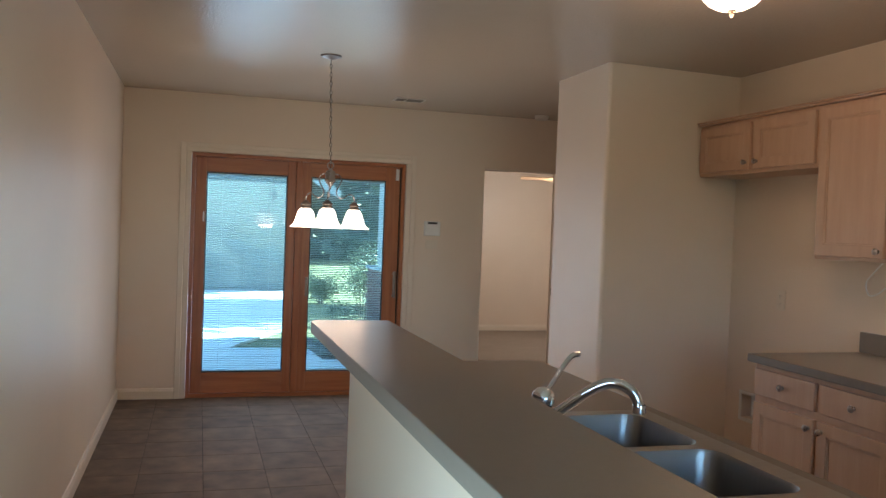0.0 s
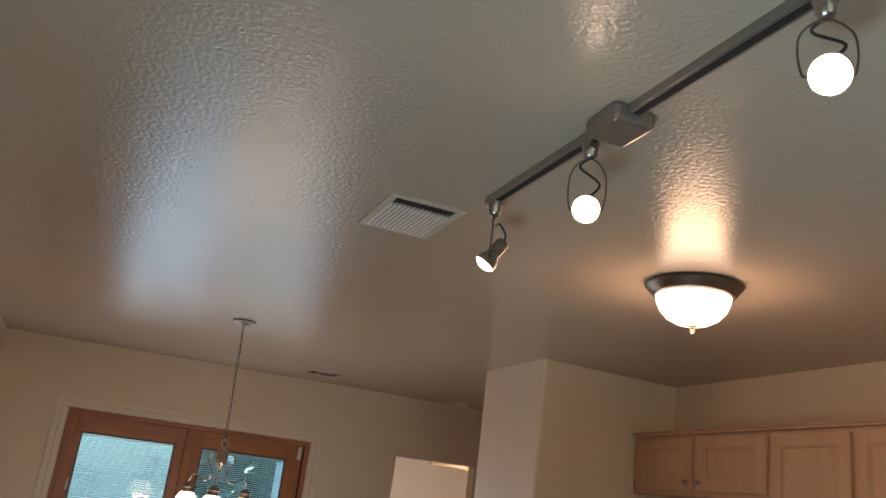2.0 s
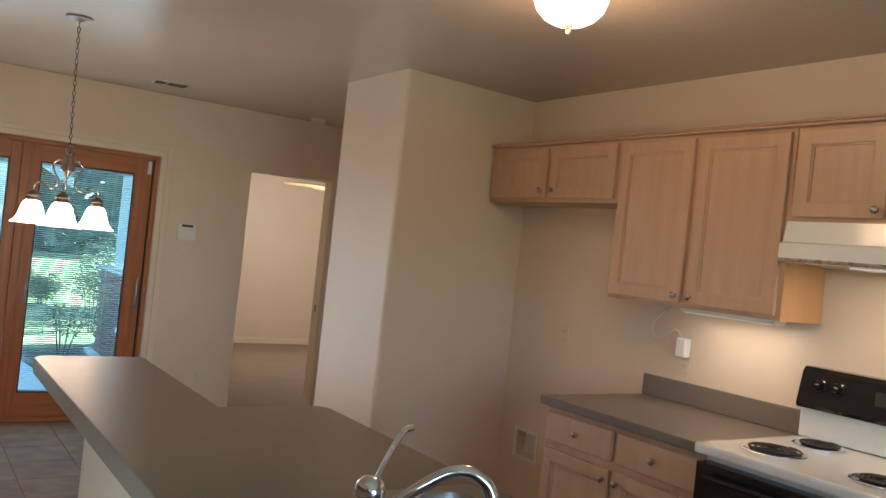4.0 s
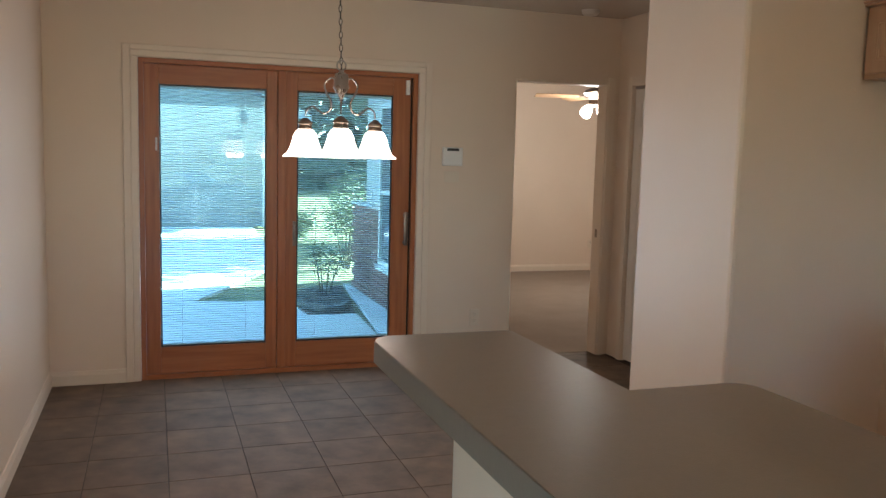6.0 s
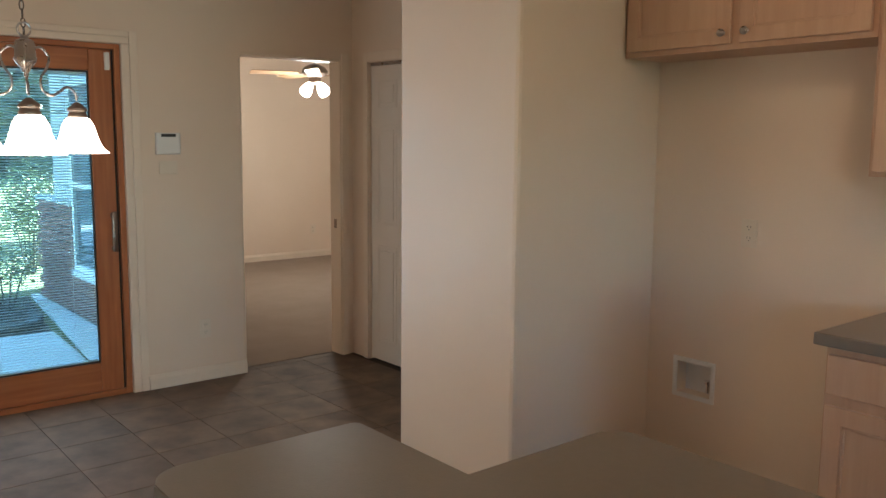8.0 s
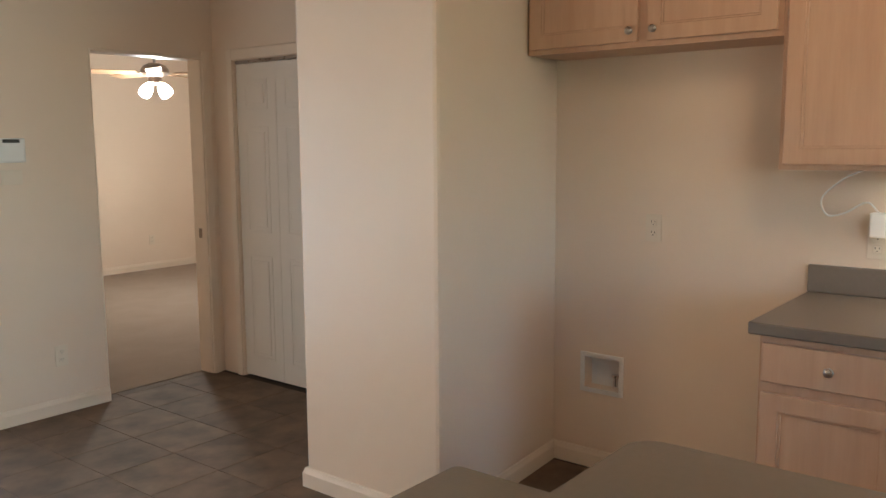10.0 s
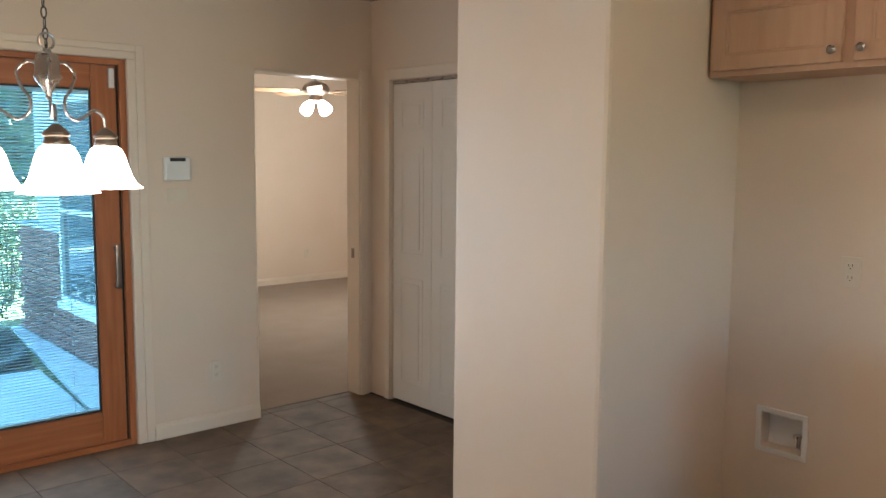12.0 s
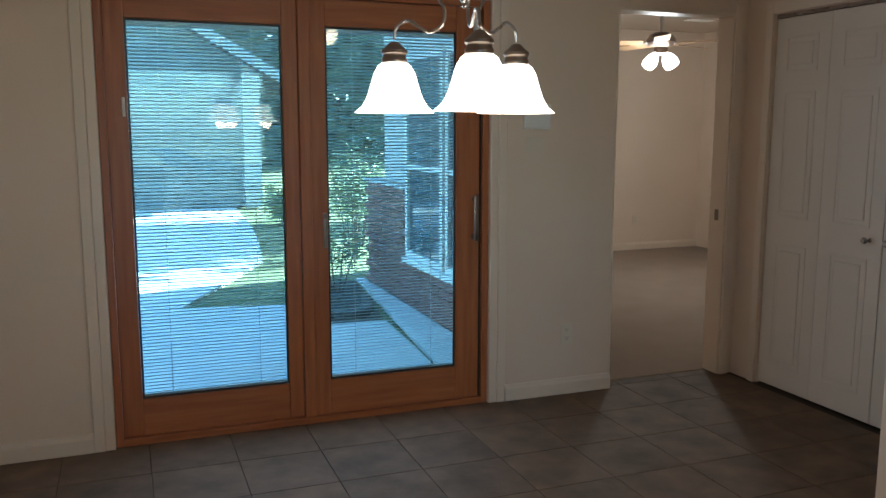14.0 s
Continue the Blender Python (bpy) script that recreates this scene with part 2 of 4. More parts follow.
def frame_ring(bm, axis, t0, t1, a0, z0, a1, z1, w, bevel=0.002):
    """A closed mitred frame of width w; axis "x": it lies across x from t0 to t1, "y": across y, "z": flat, its second pair along y."""
    def at(t, a, z):
        return (t, a, z) if axis == "x" else (a, t, z) if axis == "y" else (a, z, t)

    vs = {}
    for k, t in enumerate((t0, t1)):
        for i, o in enumerate((0, w)):
            vs[k, i] = [bm.verts.new(at(t, a, z)) for a, z in ((a0 + o, z0 + o), (a1 - o, z0 + o), (a1 - o, z1 - o), (a0 + o, z1 - o))]
    faces = []
    for q in range(4):
        r = (q + 1) % 4
        faces.append(bm.faces.new((vs[0, 0][q], vs[0, 0][r], vs[0, 1][r], vs[0, 1][q])))
        faces.append(bm.faces.new((vs[1, 0][q], vs[1, 1][q], vs[1, 1][r], vs[1, 0][r])))
        faces.append(bm.faces.new((vs[0, 0][q], vs[1, 0][q], vs[1, 0][r], vs[0, 0][r])))
        faces.append(bm.faces.new((vs[0, 1][q], vs[0, 1][r], vs[1, 1][r], vs[1, 1][q])))
    bmesh.ops.recalc_face_normals(bm, faces=faces)
    if bevel:
        edges = list({e for f in faces for e in f.edges if len(e.link_faces) == 2 and e.calc_face_angle(0) > 1})
        bmesh.ops.bevel(bm, geom=edges, offset=bevel, segments=2, profile=0.5, affect="EDGES")
    return bm


def lathe(bm, profile, place=(0, 0, 0), turn=None, steps=32):
    """profile: radius and height pairs, spun round z."""
    m = Matrix.Translation(place) @ (turn or Matrix.Identity(4))
    rings = []
    for r, h in profile:
        if r < 1e-5:
            rings.append([bm.verts.new(m @ Vector((0, 0, h)))])
        else:
            rings.append([bm.verts.new(m @ Vector((r * math.cos(a), r * math.sin(a), h))) for a in (2 * math.pi * k / steps for k in range(steps))])
    for a, b in zip(rings, rings[1:]):
        for k in range(steps):
            j = (k + 1) % steps
            if len(a) == 1 and len(b) > 1:
                bm.faces.new((a[0], b[j], b[k]))
            elif len(b) == 1 and len(a) > 1:
                bm.faces.new((a[k], a[j], b[0]))
            elif len(a) > 1:
                bm.faces.new((a[k], a[j], b[j], b[k]))
    bmesh.ops.recalc_face_normals(bm, faces=bm.faces)
    return bm


def smooth_path(points, n=8):
    """A Catmull-Rom line through the points."""
    p = [Vector(q) for q in points]
    p = [p[0] * 2 - p[1]] + p + [p[-1] * 2 - p[-2]]
    out = []
    for i in range(1, len(p) - 2):
        for k in range(n):
            t = k / n
            a, b, c, d = p[i - 1], p[i], p[i + 1], p[i + 2]
            out.append(0.5 * (2 * b + (c - a) * t + (2 * a - 5 * b + 4 * c - d) * t * t + (3 * b - a - 3 * c + d) * t ** 3))
    return out + [p[-2]]


def tube(bm, points, radius, sides=10, smooth_n=8, end_radius=None):
    line = smooth_path(points, smooth_n) if smooth_n else [Vector(q) for q in points]
    rings, side = [], None
    for i, q in enumerate(line):
        ahead = (line[min(i + 1, len(line) - 1)] - line[max(i - 1, 0)]).normalized()
        side = ahead.orthogonal().normalized() if side is None else (side - ahead * side.dot(ahead)).normalized()
        up = ahead.cross(side)
        r = radius + ((end_radius if end_radius is not None else radius) - radius) * i / (len(line) - 1)
        rings.append([bm.verts.new(q + r * (side * math.cos(a) + up * math.sin(a))) for a in (2 * math.pi * k / sides for k in range(sides))])
    for a, b in zip(rings, rings[1:]):
        for k in range(sides):
            j = (k + 1) % sides
            bm.faces.new((a[k], a[j], b[j], b[k]))
    bm.faces.new(rings[0][::-1])
    bm.faces.new(rings[-1])
    bmesh.ops.recalc_face_normals(bm, faces=bm.faces)
    return bm


def wall(name, axis, a0, a1, z0, z1, t0, t1, holes, label):
    """A wall along the axis ("x" or "y") from a0 to a1, between t0 and t1 across, with openings (a0, a1, z0, z1) through it."""
    bm = bmesh.new()
    cuts_a = sorted({a0, a1, *(h[0] for h in holes), *(h[1] for h in holes)})
    cuts_z = sorted({z0, z1, *(h[2] for h in holes), *(h[3] for h in holes)})
    cuts_z = [z for z in cuts_z if z0 <= z <= z1]

    def solid(i, j):
        if not (0 <= i < len(cuts_a) - 1 and 0 <= j < len(cuts_z) - 1):
            return False
        a, z = (cuts_a[i] + cuts_a[i + 1]) / 2, (cuts_z[j] + cuts_z[j + 1]) / 2
        return not any(h[0] < a < h[1] and h[2] < z < h[3] for h in holes)

    def quad(*pts):
        bm.faces.new([bm.verts.new((a, t, z) if axis == "x" else (t, a, z)) for a, t, z in pts])

    for i in range(len(cuts_a) - 1):
        for j in range(len(cuts_z) - 1):
            if not solid(i, j):
                continue
            p, q, r, s = cuts_a[i], cuts_a[i + 1], cuts_z[j], cuts_z[j + 1]
            quad((p, t0, r), (q, t0, r), (q, t0, s), (p, t0, s))
            quad((p, t1, r), (p, t1, s), (q, t1, s), (q, t1, r))
            if not solid(i - 1, j):
                quad((p, t0, r), (p, t0, s), (p, t1, s), (p, t1, r))
            if not solid(i + 1, j):
                quad((q, t0, r), (q, t1, r), (q, t1, s), (q, t0, s))
            if not solid(i, j - 1):
                quad((p, t0, r), (p, t1, r), (q, t1, r), (q, t0, r))
            if not solid(i, j + 1):
                quad((p, t0, s), (q, t0, s), (q, t1, s), (p, t1, s))
    bmesh.ops.remove_doubles(bm, verts=bm.verts, dist=1e-5)
    bmesh.ops.recalc_face_normals(bm, faces=bm.faces)
    return structure(part(name, bm, WALL), label)


def trim_run(name, pts, profile, mat, label):
    """Sweeps a profile (out from the wall, up) along floor points; the room lies on the left of the way."""
    bm = bmesh.new()
    p = [Vector(q) for q in pts]
    rings = []
    for i, q in enumerate(p):
        before = (q - p[i - 1]).normalized() if i else (p[1] - q).normalized()
        after = (p[i + 1] - q).normalized() if i < len(p) - 1 else before
        n0, n1 = Vector((-before.y, before.x, 0)), Vector((-after.y, after.x, 0))
        miter = (n0 + n1).normalized()
        miter /= max(0.3, miter.dot(n0))
        rings.append([bm.verts.new(q + miter * o + Vector((0, 0, z))) for o, z in profile])
    for a, b in zip(rings, rings[1:]):
        for k in range(len(profile)):
            j = (k + 1) % len(profile)
            bm.faces.new((a[k], a[j], b[j], b[k]))
    bm.faces.new(rings[0])
    bm.faces.new(rings[-1][::-1])
    bmesh.ops.recalc_face_normals(bm, faces=bm.faces)
    return structure(part(name, bm, mat), label)


BASE = [(0, 0), (0.014, 0), (0.014, 0.06), (0.009, 0.072), (0.006, 0.082), (0, 0.085)]

# ---- structure ----
H = 2.44
# the opening is out of view, cut for the added half wall lamp
wall("wall_west", "y", -9.4, 0.0, 0, H, -0.12, 0.0, [(-7.35, -6.05, 0.05, 2.0)], "cream painted orange-peel wall beside the dining area")
wall("wall_north", "x", -0.12, 3.90, 0, H, 0.0, 0.12, [(0.516, 2.27, 0, 1.973), (2.977, 3.695, 0, 1.975)], "cream painted wall with patio door and bedroom doorway")
wall("wall_east", "y", -9.4, 0.0, 0, H, 3.78, 3.90, [(-1.68, -0.20, 0, 1.955), (-2.790, -2.620, 0.366, 0.508)], "cream painted kitchen wall with closet opening")
wall("wall_south", "x", -0.12, 3.90, 0, H, -9.52, -9.40, [(0.5, 2.7, 0.8, 2.2)], "cream painted wall with an assumed, unseen living room window")
stub = cub(2.848, -2.530, -0.05, 3.84, -1.80, H + 0.05, 0.018)
for v in stub.verts:
    if v.co.y < -2.2:
        v.co.y += 0.070 * (v.co.x - 2.848) / 0.93
part_wall = structure(part("wall_pantry", stub, WALL), "cream painted stub wall with rounded drywall corners")
structure(part("wall_closet_back", cub(3.90, -1.9, 0, 4.5, 0.0, H), WALL), "closet interior wall")
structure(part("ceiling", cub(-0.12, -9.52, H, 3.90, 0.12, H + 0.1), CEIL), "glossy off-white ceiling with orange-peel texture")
structure(part("subfloor", cub(-0.12, -9.52, -0.10, 3.90, 0.10, -0.006), GROUT), "dark grout between floor tiles")
# bedroom beyond the doorway
structure(part("floor_bedroom", cub(2.95, 0.10, -0.10, 6.97, 4.30, 0.004), CARPET), "tan cut-pile bedroom carpet")
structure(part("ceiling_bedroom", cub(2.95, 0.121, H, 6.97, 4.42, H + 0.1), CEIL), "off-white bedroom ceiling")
wall("wall_bedroom_north", "x", 3.30, 6.97, 0, H, 4.30, 4.42, [], "cream painted bedroom wall")
wall("wall_bedroom_east", "y", 0.12, 4.30, 0, H, 6.85, 6.97, [], "cream painted bedroom wall")
wall("wall_bedroom_south", "x", 3.90, 6.97, 0, H, 0.0, 0.12, [], "cream painted bedroom wall")
wall("wall_bedroom_west", "y", 0.121, 3.30, 0, H, 2.83, 2.95, [], "cream painted bedroom wall")
wall("wall_bedroom_jog", "x", 2.95, 3.42, 0, H, 3.18, 3.30, [], "cream painted bedroom wall")
wall("wall_bedroom_west", "y", 3.30, 4.30, 0, H, 3.30, 3.42, [], "cream painted bedroom wall")
trim_run("baseboard", [(6.85, 4.30, 0), (3.42, 4.30, 0)], BASE, TRIM, "white painted bedroom baseboard")
trim_run("baseboard", [(6.85, 0.14, 0), (6.85, 3.25, 0)], BASE, TRIM, "white painted bedroom baseboard")
# baseboards
trim_run("baseboard", [(0.43, 0, 0), (0, 0, 0), (0, -9.4, 0)], BASE, TRIM, "white painted baseboard")
trim_run("baseboard", [(2.977, 0, 0), (2.36, 0, 0)], BASE, TRIM, "white painted baseboard")
trim_run("baseboard", [(3.78, -3.585, 0), (3.78, -2.460, 0), (2.848, -2.530, 0), (2.848, -1.80, 0), (3.78, -1.80, 0)], BASE, TRIM, "white painted baseboard")


def casing(name, bm_boxes, label):
    bm = bmesh.new()
    for b in bm_boxes:
        cuboid(bm, *b, bevel=0.004)
    return structure(part(name, bm, TRIM), label)


casing("trim", [(0.430, -0.016, 0, 0.474, 0.0, 2.045), (0.474, -0.011, 0, 0.516, 0.0, 1.975), (2.312, -0.016, 0, 2.356, 0.0, 2.045), (2.270, -0.011, 0, 2.312, 0.0, 1.975),
                (0.474, -0.016, 2.012, 2.312, 0.0, 2.045), (0.474, -0.011, 1.975, 2.312, 0.0, 2.012)], "cream painted casing round the patio door")
# bedroom doorway: jamb lining and casings on the closet side
casing("trim", [(2.969, -0.004, 0, 2.979, 0.124, 1.983), (3.680, -0.004, 0, 3.696, 0.124, 1.983), (2.979, -0.004, 1.966, 3.680, 0.124, 1.983)], "white painted doorway lining")
casing("trim", [(3.688, -0.018, 0, 3.726, -0.0045, 2.02), (3.726, -0.013, 0, 3.748, 0.0, 2.02)], "white painted doorway casing")
casing("trim", [(3.764, -0.198, 0, 3.7795, -0.150, 2.02), (3.764, -1.73, 0, 3.7795, -1.682, 2.02), (3.764, -1.682, 1.957, 3.7795, -0.198, 2.02)], "white painted closet casing")
structure(part("window_1", cub(0.5, -9.47, 0.8, 2.7, -9.46, 2.2), PANE), "pane of the assumed living room window").visible_shadow = False

# ---- patio door ----
patio = thing("sliding_patio_door", "closed orange-brown wooden sliding patio door with blinds inside the glass", "door")
part("jamb", cub(0.518, 0.012, 0.0, 0.548, 0.115, 1.971, 0.002), FIR, patio)
part("jamb", cub(2.236, 0.012, 0.0, 2.268, 0.115, 1.971, 0.002), FIR, patio)
part("head_jamb", cub(0.548, 0.012, 1.942, 2.236, 0.115, 1.971, 0.002), FIRH, patio)
part("sill", cub(0.548, 0.012, 0.0, 2.236, 0.115, 0.030, 0.002), FIRH, patio)


def door_panel(x0, x1, g0, g1, y0, y1, n_slat):
    z0, z1, gz0, gz1 = 0.032, 1.940, 0.198, 1.823
    p = part("door_panel", cub(x0, y0, z0, g0, y1, z1, 0.003), FIR, patio, "stained wooden door panel")
    part("stile", cub(g1, y0, z0, x1, y1, z1, 0.003), FIR, p)
    part("rail", cub(g0, y0 + 0.001, z0, g1, y1 - 0.001, gz0, 0.003), FIRH, p)
    part("rail", cub(g0, y0 + 0.001, gz1, g1, y1 - 0.001, z1, 0.003), FIRH, p)
    part("glazing_bead", frame_ring(bmesh.new(), "y", y0 + 0.008, y0 + 0.017, g0 + 0.0005, gz0 + 0.0005, g1 - 0.0005, gz1 - 0.0005, 0.009), DARKP, p)
    ym = (y0 + y1) / 2
    for yy in (ym - 0.013, ym + 0.015):
        part("pane", cub(g0 - 0.001, yy, gz0 - 0.001, g1 + 0.001, yy + 0.003, gz1 + 0.001), PANE, p).visible_shadow = False
    part("blind_headrail", cub(g0 + 0.008, ym - 0.008, gz1 - 0.022, g1 - 0.008, ym + 0.010, gz1 - 0.002, 0.002), SLATM, p)
    part("blind_bottom_rail", cub(g0 + 0.008, ym - 0.007, gz0 + 0.003, g1 - 0.008, ym + 0.009, gz0 + 0.016, 0.002), SLATM, p)
    cords = bmesh.new()
    for f in (0.2, 0.8):
        cx = g0 + (g1 - g0) * f
        cuboid(cords, cx - 0.0014, ym - 0.0085, gz0, cx + 0.0014, ym - 0.0075, gz1)
    part("blind_cord", cords, SLATM, p)
    bm = bmesh.new()
    w, d, t = (g1 - g0) / 2 - 0.010, 0.0078, 0.00035
    for yy, zz in ((-d, 0.0038), (0, 0.0006), (d, -0.0032)):
        for xx in (-w, w):
            bm.verts.new((xx, yy, zz))
            bm.verts.new((xx, yy, zz + t))
    v = list(bm.verts)
    v.sort(key=lambda q: (round(q.co.y, 4), round(q.co.x, 4), q.co.z))
    for k in (0, 4):
        a0, a1, b0, b1, c0, c1, e0, e1 = v[k], v[k + 1], v[k + 2], v[k + 3], v[k + 4], v[k + 5], v[k + 6], v[k + 7]
        bm.faces.new((a1, b1, e1, c1))
        bm.faces.new((a0, c0, e0, b0))
        if k == 0:
            bm.faces.new((a0, b0, b1, a1))
        else:
            bm.faces.new((c0, c1, e1, e0))
    bmesh.ops.recalc_face_normals(bm, faces=bm.faces)
    me = mesh_of("slat", bm, SLATM)
    for k in range(n_slat):
        s = new("slat", me)
        s.parent = p
        s.location = ((g0 + g1) / 2, ym + 0.001, gz0 + 0.022 + k * (gz1 - gz0 - 0.05) / (n_slat - 1))
    return p


door_panel(0.549, 1.345, 0.634, 1.278, 0.034, 0.078, 108)
right_panel = door_panel(1.400, 2.224, 1.470, 2.103, 0.028, 0.072, 108)
part("astragal", cub(1.347, 0.016, 0.03, 1.399, 0.08, 1.941, 0.004), FIR, patio)
# dark strip fills the gap beside the jamb, its shade put into colour
part("weather_strip", cub(2.2245, 0.035, 0.031, 2.2355, 0.07, 1.941), SLOT, patio)
h = part("pull_handle", cub(2.183, -0.012, 0.83, 2.211, 0.004, 1.055, 0.006), BRONZE, patio, "dark bronze pull handle", True)
bm = cub(2.185, 0.002, 0.835, 2.209, 0.0285, 0.86, 0.003)
cuboid(bm, 2.185, 0.002, 1.02, 2.209, 0.0285, 1.045, 0.003)
part("handle_post", bm, BRONZE, h)
bm = cub(1.445, 0.010, 0.83, 1.464, 0.0275, 0.99, 0.004)
cuboid(bm, 1.450, -0.004, 0.93, 1.460, 0.012, 0.965, 0.003)
part("thumb_latch", bm, BRONZE, patio, "dark bronze thumb latch")
plate = thing("blank_wall_plate", "small cream blank cover plate below the alarm keypad", "wall plate")
part("cover_plate", cub(2.460, -0.006, 1.258, 2.568, -0.0004, 1.332, 0.002), PLATE, plate)
sensor = thing("door_sensor", "small white alarm contact sensor on the wooden door", "sensor")
part("sensor_body", cub(2.186, 0.008, 1.83, 2.212, 0.0278, 1.925, 0.003), PLASTIC, sensor)
lev = thing("blind_slider", "small white blind slider on the wooden door stile", "blind control")
part("slider_body", cub(0.612, 0.020, 1.42, 0.624, 0.0335, 1.50, 0.003), PLASTIC, lev)

# ---- ceiling fittings ----
def vent(name, x0, y0, x1, y1, n, label):
    v = thing(name, label, "air vent")
    f = min(0.022, (y1 - y0) / 7)
    part("frame", frame_ring(bmesh.new(), "z", H - 0.007, H, x0, y0, x1, y1, f, 0.0005), VENTM, v)
    # flat dark sheet paints the shade behind the louvers
    part("backing", cub(x0 + f, y0 + f, H - 0.002, x1 - f, y1 - f, H - 0.0005), SLOT, v)
    for k in range(n):
        xx = x0 + f + (x1 - x0 - 2 * f) * (k + 0.5) / n
        bm = cub(-0.0041, -(y1 - y0) / 2 + f, -0.009, 0.0041, (y1 - y0) / 2 - f - 0.05, 0.0)
        ob = part("slat", bm, VENTM, v)
        ob.matrix_local = pose(xx, (y0 + y1) / 2 + 0.05, H - 0.002, 0, 28, 0)
    return v


vent("ceiling_vent", 1.305, -4.345, 1.540, -4.020, 14, "white louvered ceiling air register over the bar")
small = thing("ceiling_vent", "small two-way ceiling air register near the patio door", "air vent")
part("frame", frame_ring(bmesh.new(), "z", H - 0.006, H, 2.030, -0.59, 2.265, -0.44, 0.012, 0.0005), VENTM, small)
# dark sheet in place of the shaded duct
part("backing", cub(2.042, -0.578, H - 0.002, 2.253, -0.452, H - 0.0005), SLOT, small)
part("divider", cub(2.112, -0.578, H - 0.0055, 2.124, -0.452, H - 0.0021), VENTM, small)
for xs, xe in ((2.042, 2.112), (2.124, 2.253)):
    for k in range(5):
        ob = part("slat", cub(-(xe - xs) / 2, -0.004, -0.001, (xe - xs) / 2, 0.004, 0.001), TRACKM, small)
        ob.matrix_local = pose((xs + xe) / 2, -0.565 + k * 0.025, H - 0.004, 60, 0, 0)
smoke = thing("smoke_detector", "round white smoke detector on the ceiling", "smoke detector")
part("detector_body", lathe(bmesh.new(), [(0, -0.035), (0.045, -0.034), (0.056, -0.024), (0.060, -0.004), (0.060, 0)], (3.40, -0.22, H)), VENTM, smoke, smooth=True)

dome = thing("flush_ceiling_light", "lit frosted glass dome light with pewter rim on the ceiling", "ceiling light")
C = (2.48, -4.21, H)
part("rim", lathe(bmesh.new(), [(0.09, 0), (0.160, 0), (0.166, -0.011), (0.158, -0.018), (0.154, -0.027), (0.145, -0.033), (0.140, -0.042), (0.129, -0.046), (0.120, -0.043)], C, steps=48), BRONZE, dome, "pewter rim", True)
part("glass_bowl", lathe(bmesh.new(), [(0.130, -0.040), (0.127, -0.062), (0.114, -0.095), (0.089, -0.122), (0.055, -0.140), (0, -0.147)], C, steps=48), DOMEG, dome, "lit frosted glass bowl", True).visible_shadow = False
part("finial", lathe(bmesh.new(), [(0, -0.145), (0.016, -0.147), (0.014, -0.153), (0.007, -0.156), (0.010, -0.164), (0.006, -0.172), (0, -0.174)], C, steps=20), BRONZE, dome, "pewter finial", True)

# track with three heads
track = thing("track_light", "brushed metal ceiling track light with three lit spot heads", "track light")
part("rail", cub(1.533, -6.30, H - 0.022, 1.567, -4.48, H, 0.003), TRACKM, track)
# dark strip on the rail's face stands for the shaded groove
part("rail_groove", cub(1.542, -6.29, H - 0.0235, 1.558, -4.49, H - 0.0215), SLOT, track)
bm = cub(1.498, -5.17, H - 0.046, 1.602, -5.05, H - 0.002, 0.012)
part("power_feed", bm, TRACKM, track)


def head(y, aim, lit):
    top = Vector((1.550, y, H - 0.022))
    hd = part("spot_head", lathe(bmesh.new(), [(0, 0.0), (0.020, 0.0), (0.021, -0.010), (0.017, -0.020), (0.016, -0.036), (0.009, -0.044), (0, -0.046)], top, steps=20), NICKEL, track, "brushed nickel spot head", True)
    eye, target = Vector(aim[0]), Vector(aim[1])
    m = look(eye, target)
    # the can runs from the lens back along the lamp's axis
    body = lathe(bmesh.new(), [(0, 0.085), (0.014, 0.084), (0.019, 0.078), (0.019, 0.034), (0.028, 0.022), (0.031, 0.003), (0.0285, 0.003), (0.0285, 0.007), (0, 0.007)], steps=24)
    body.transform(m)
    part("can", body, NICKEL, hd, smooth=True)
    bulb = lathe(bmesh.new(), [(0, -0.010), (0.014, -0.008), (0.024, -0.002), (0.028, 0.003), (0.0275, 0.0045), (0, 0.0045)], steps=24)
    bulb.transform(m)
    b = part("bulb", bulb, BULBG if lit else SHADEG, hd, "lit round bulb" if lit else "")
    right = (m.to_3x3() @ Vector((1, 0, 0)))
    mid = m @ Vector((0, 0, 0.02))
    low = top + Vector((0, 0, -0.040))
    yoke = bmesh.new()
    for s in (1, -1):
        tube(yoke, [low, low + right * 0.022 * s + Vector((0, 0, -0.012)), low.lerp(mid, 0.35) + right * 0.038 * s, low.lerp(mid, 0.7) + right * 0.040 * s, mid + right * 0.034 * s, mid + right * 0.026 * s], 0.0020, 6, 7)
    part("yoke", yoke, BRONZE, hd, smooth=True)
    back = m @ Vector((0, 0, 0.085))
    part("wire", tube(bmesh.new(), [low, low + right * 0.02 + Vector((0, 0, -0.025)), low * 0.5 + back * 0.5 - right * 0.03, back + Vector((0, 0, 0.02)), back], 0.0028, 6, 6), DARKP, hd, smooth=True)


head(-4.52, ((1.512, -4.570, 2.215), (1.36, -4.500, 1.97)), False)
head(-5.00, ((1.495, -5.09, 2.215), (0.72, -6.75, 1.60)), True)
head(-5.66, ((1.470, -5.74, 2.215), (0.72, -6.65, 1.60)), True)

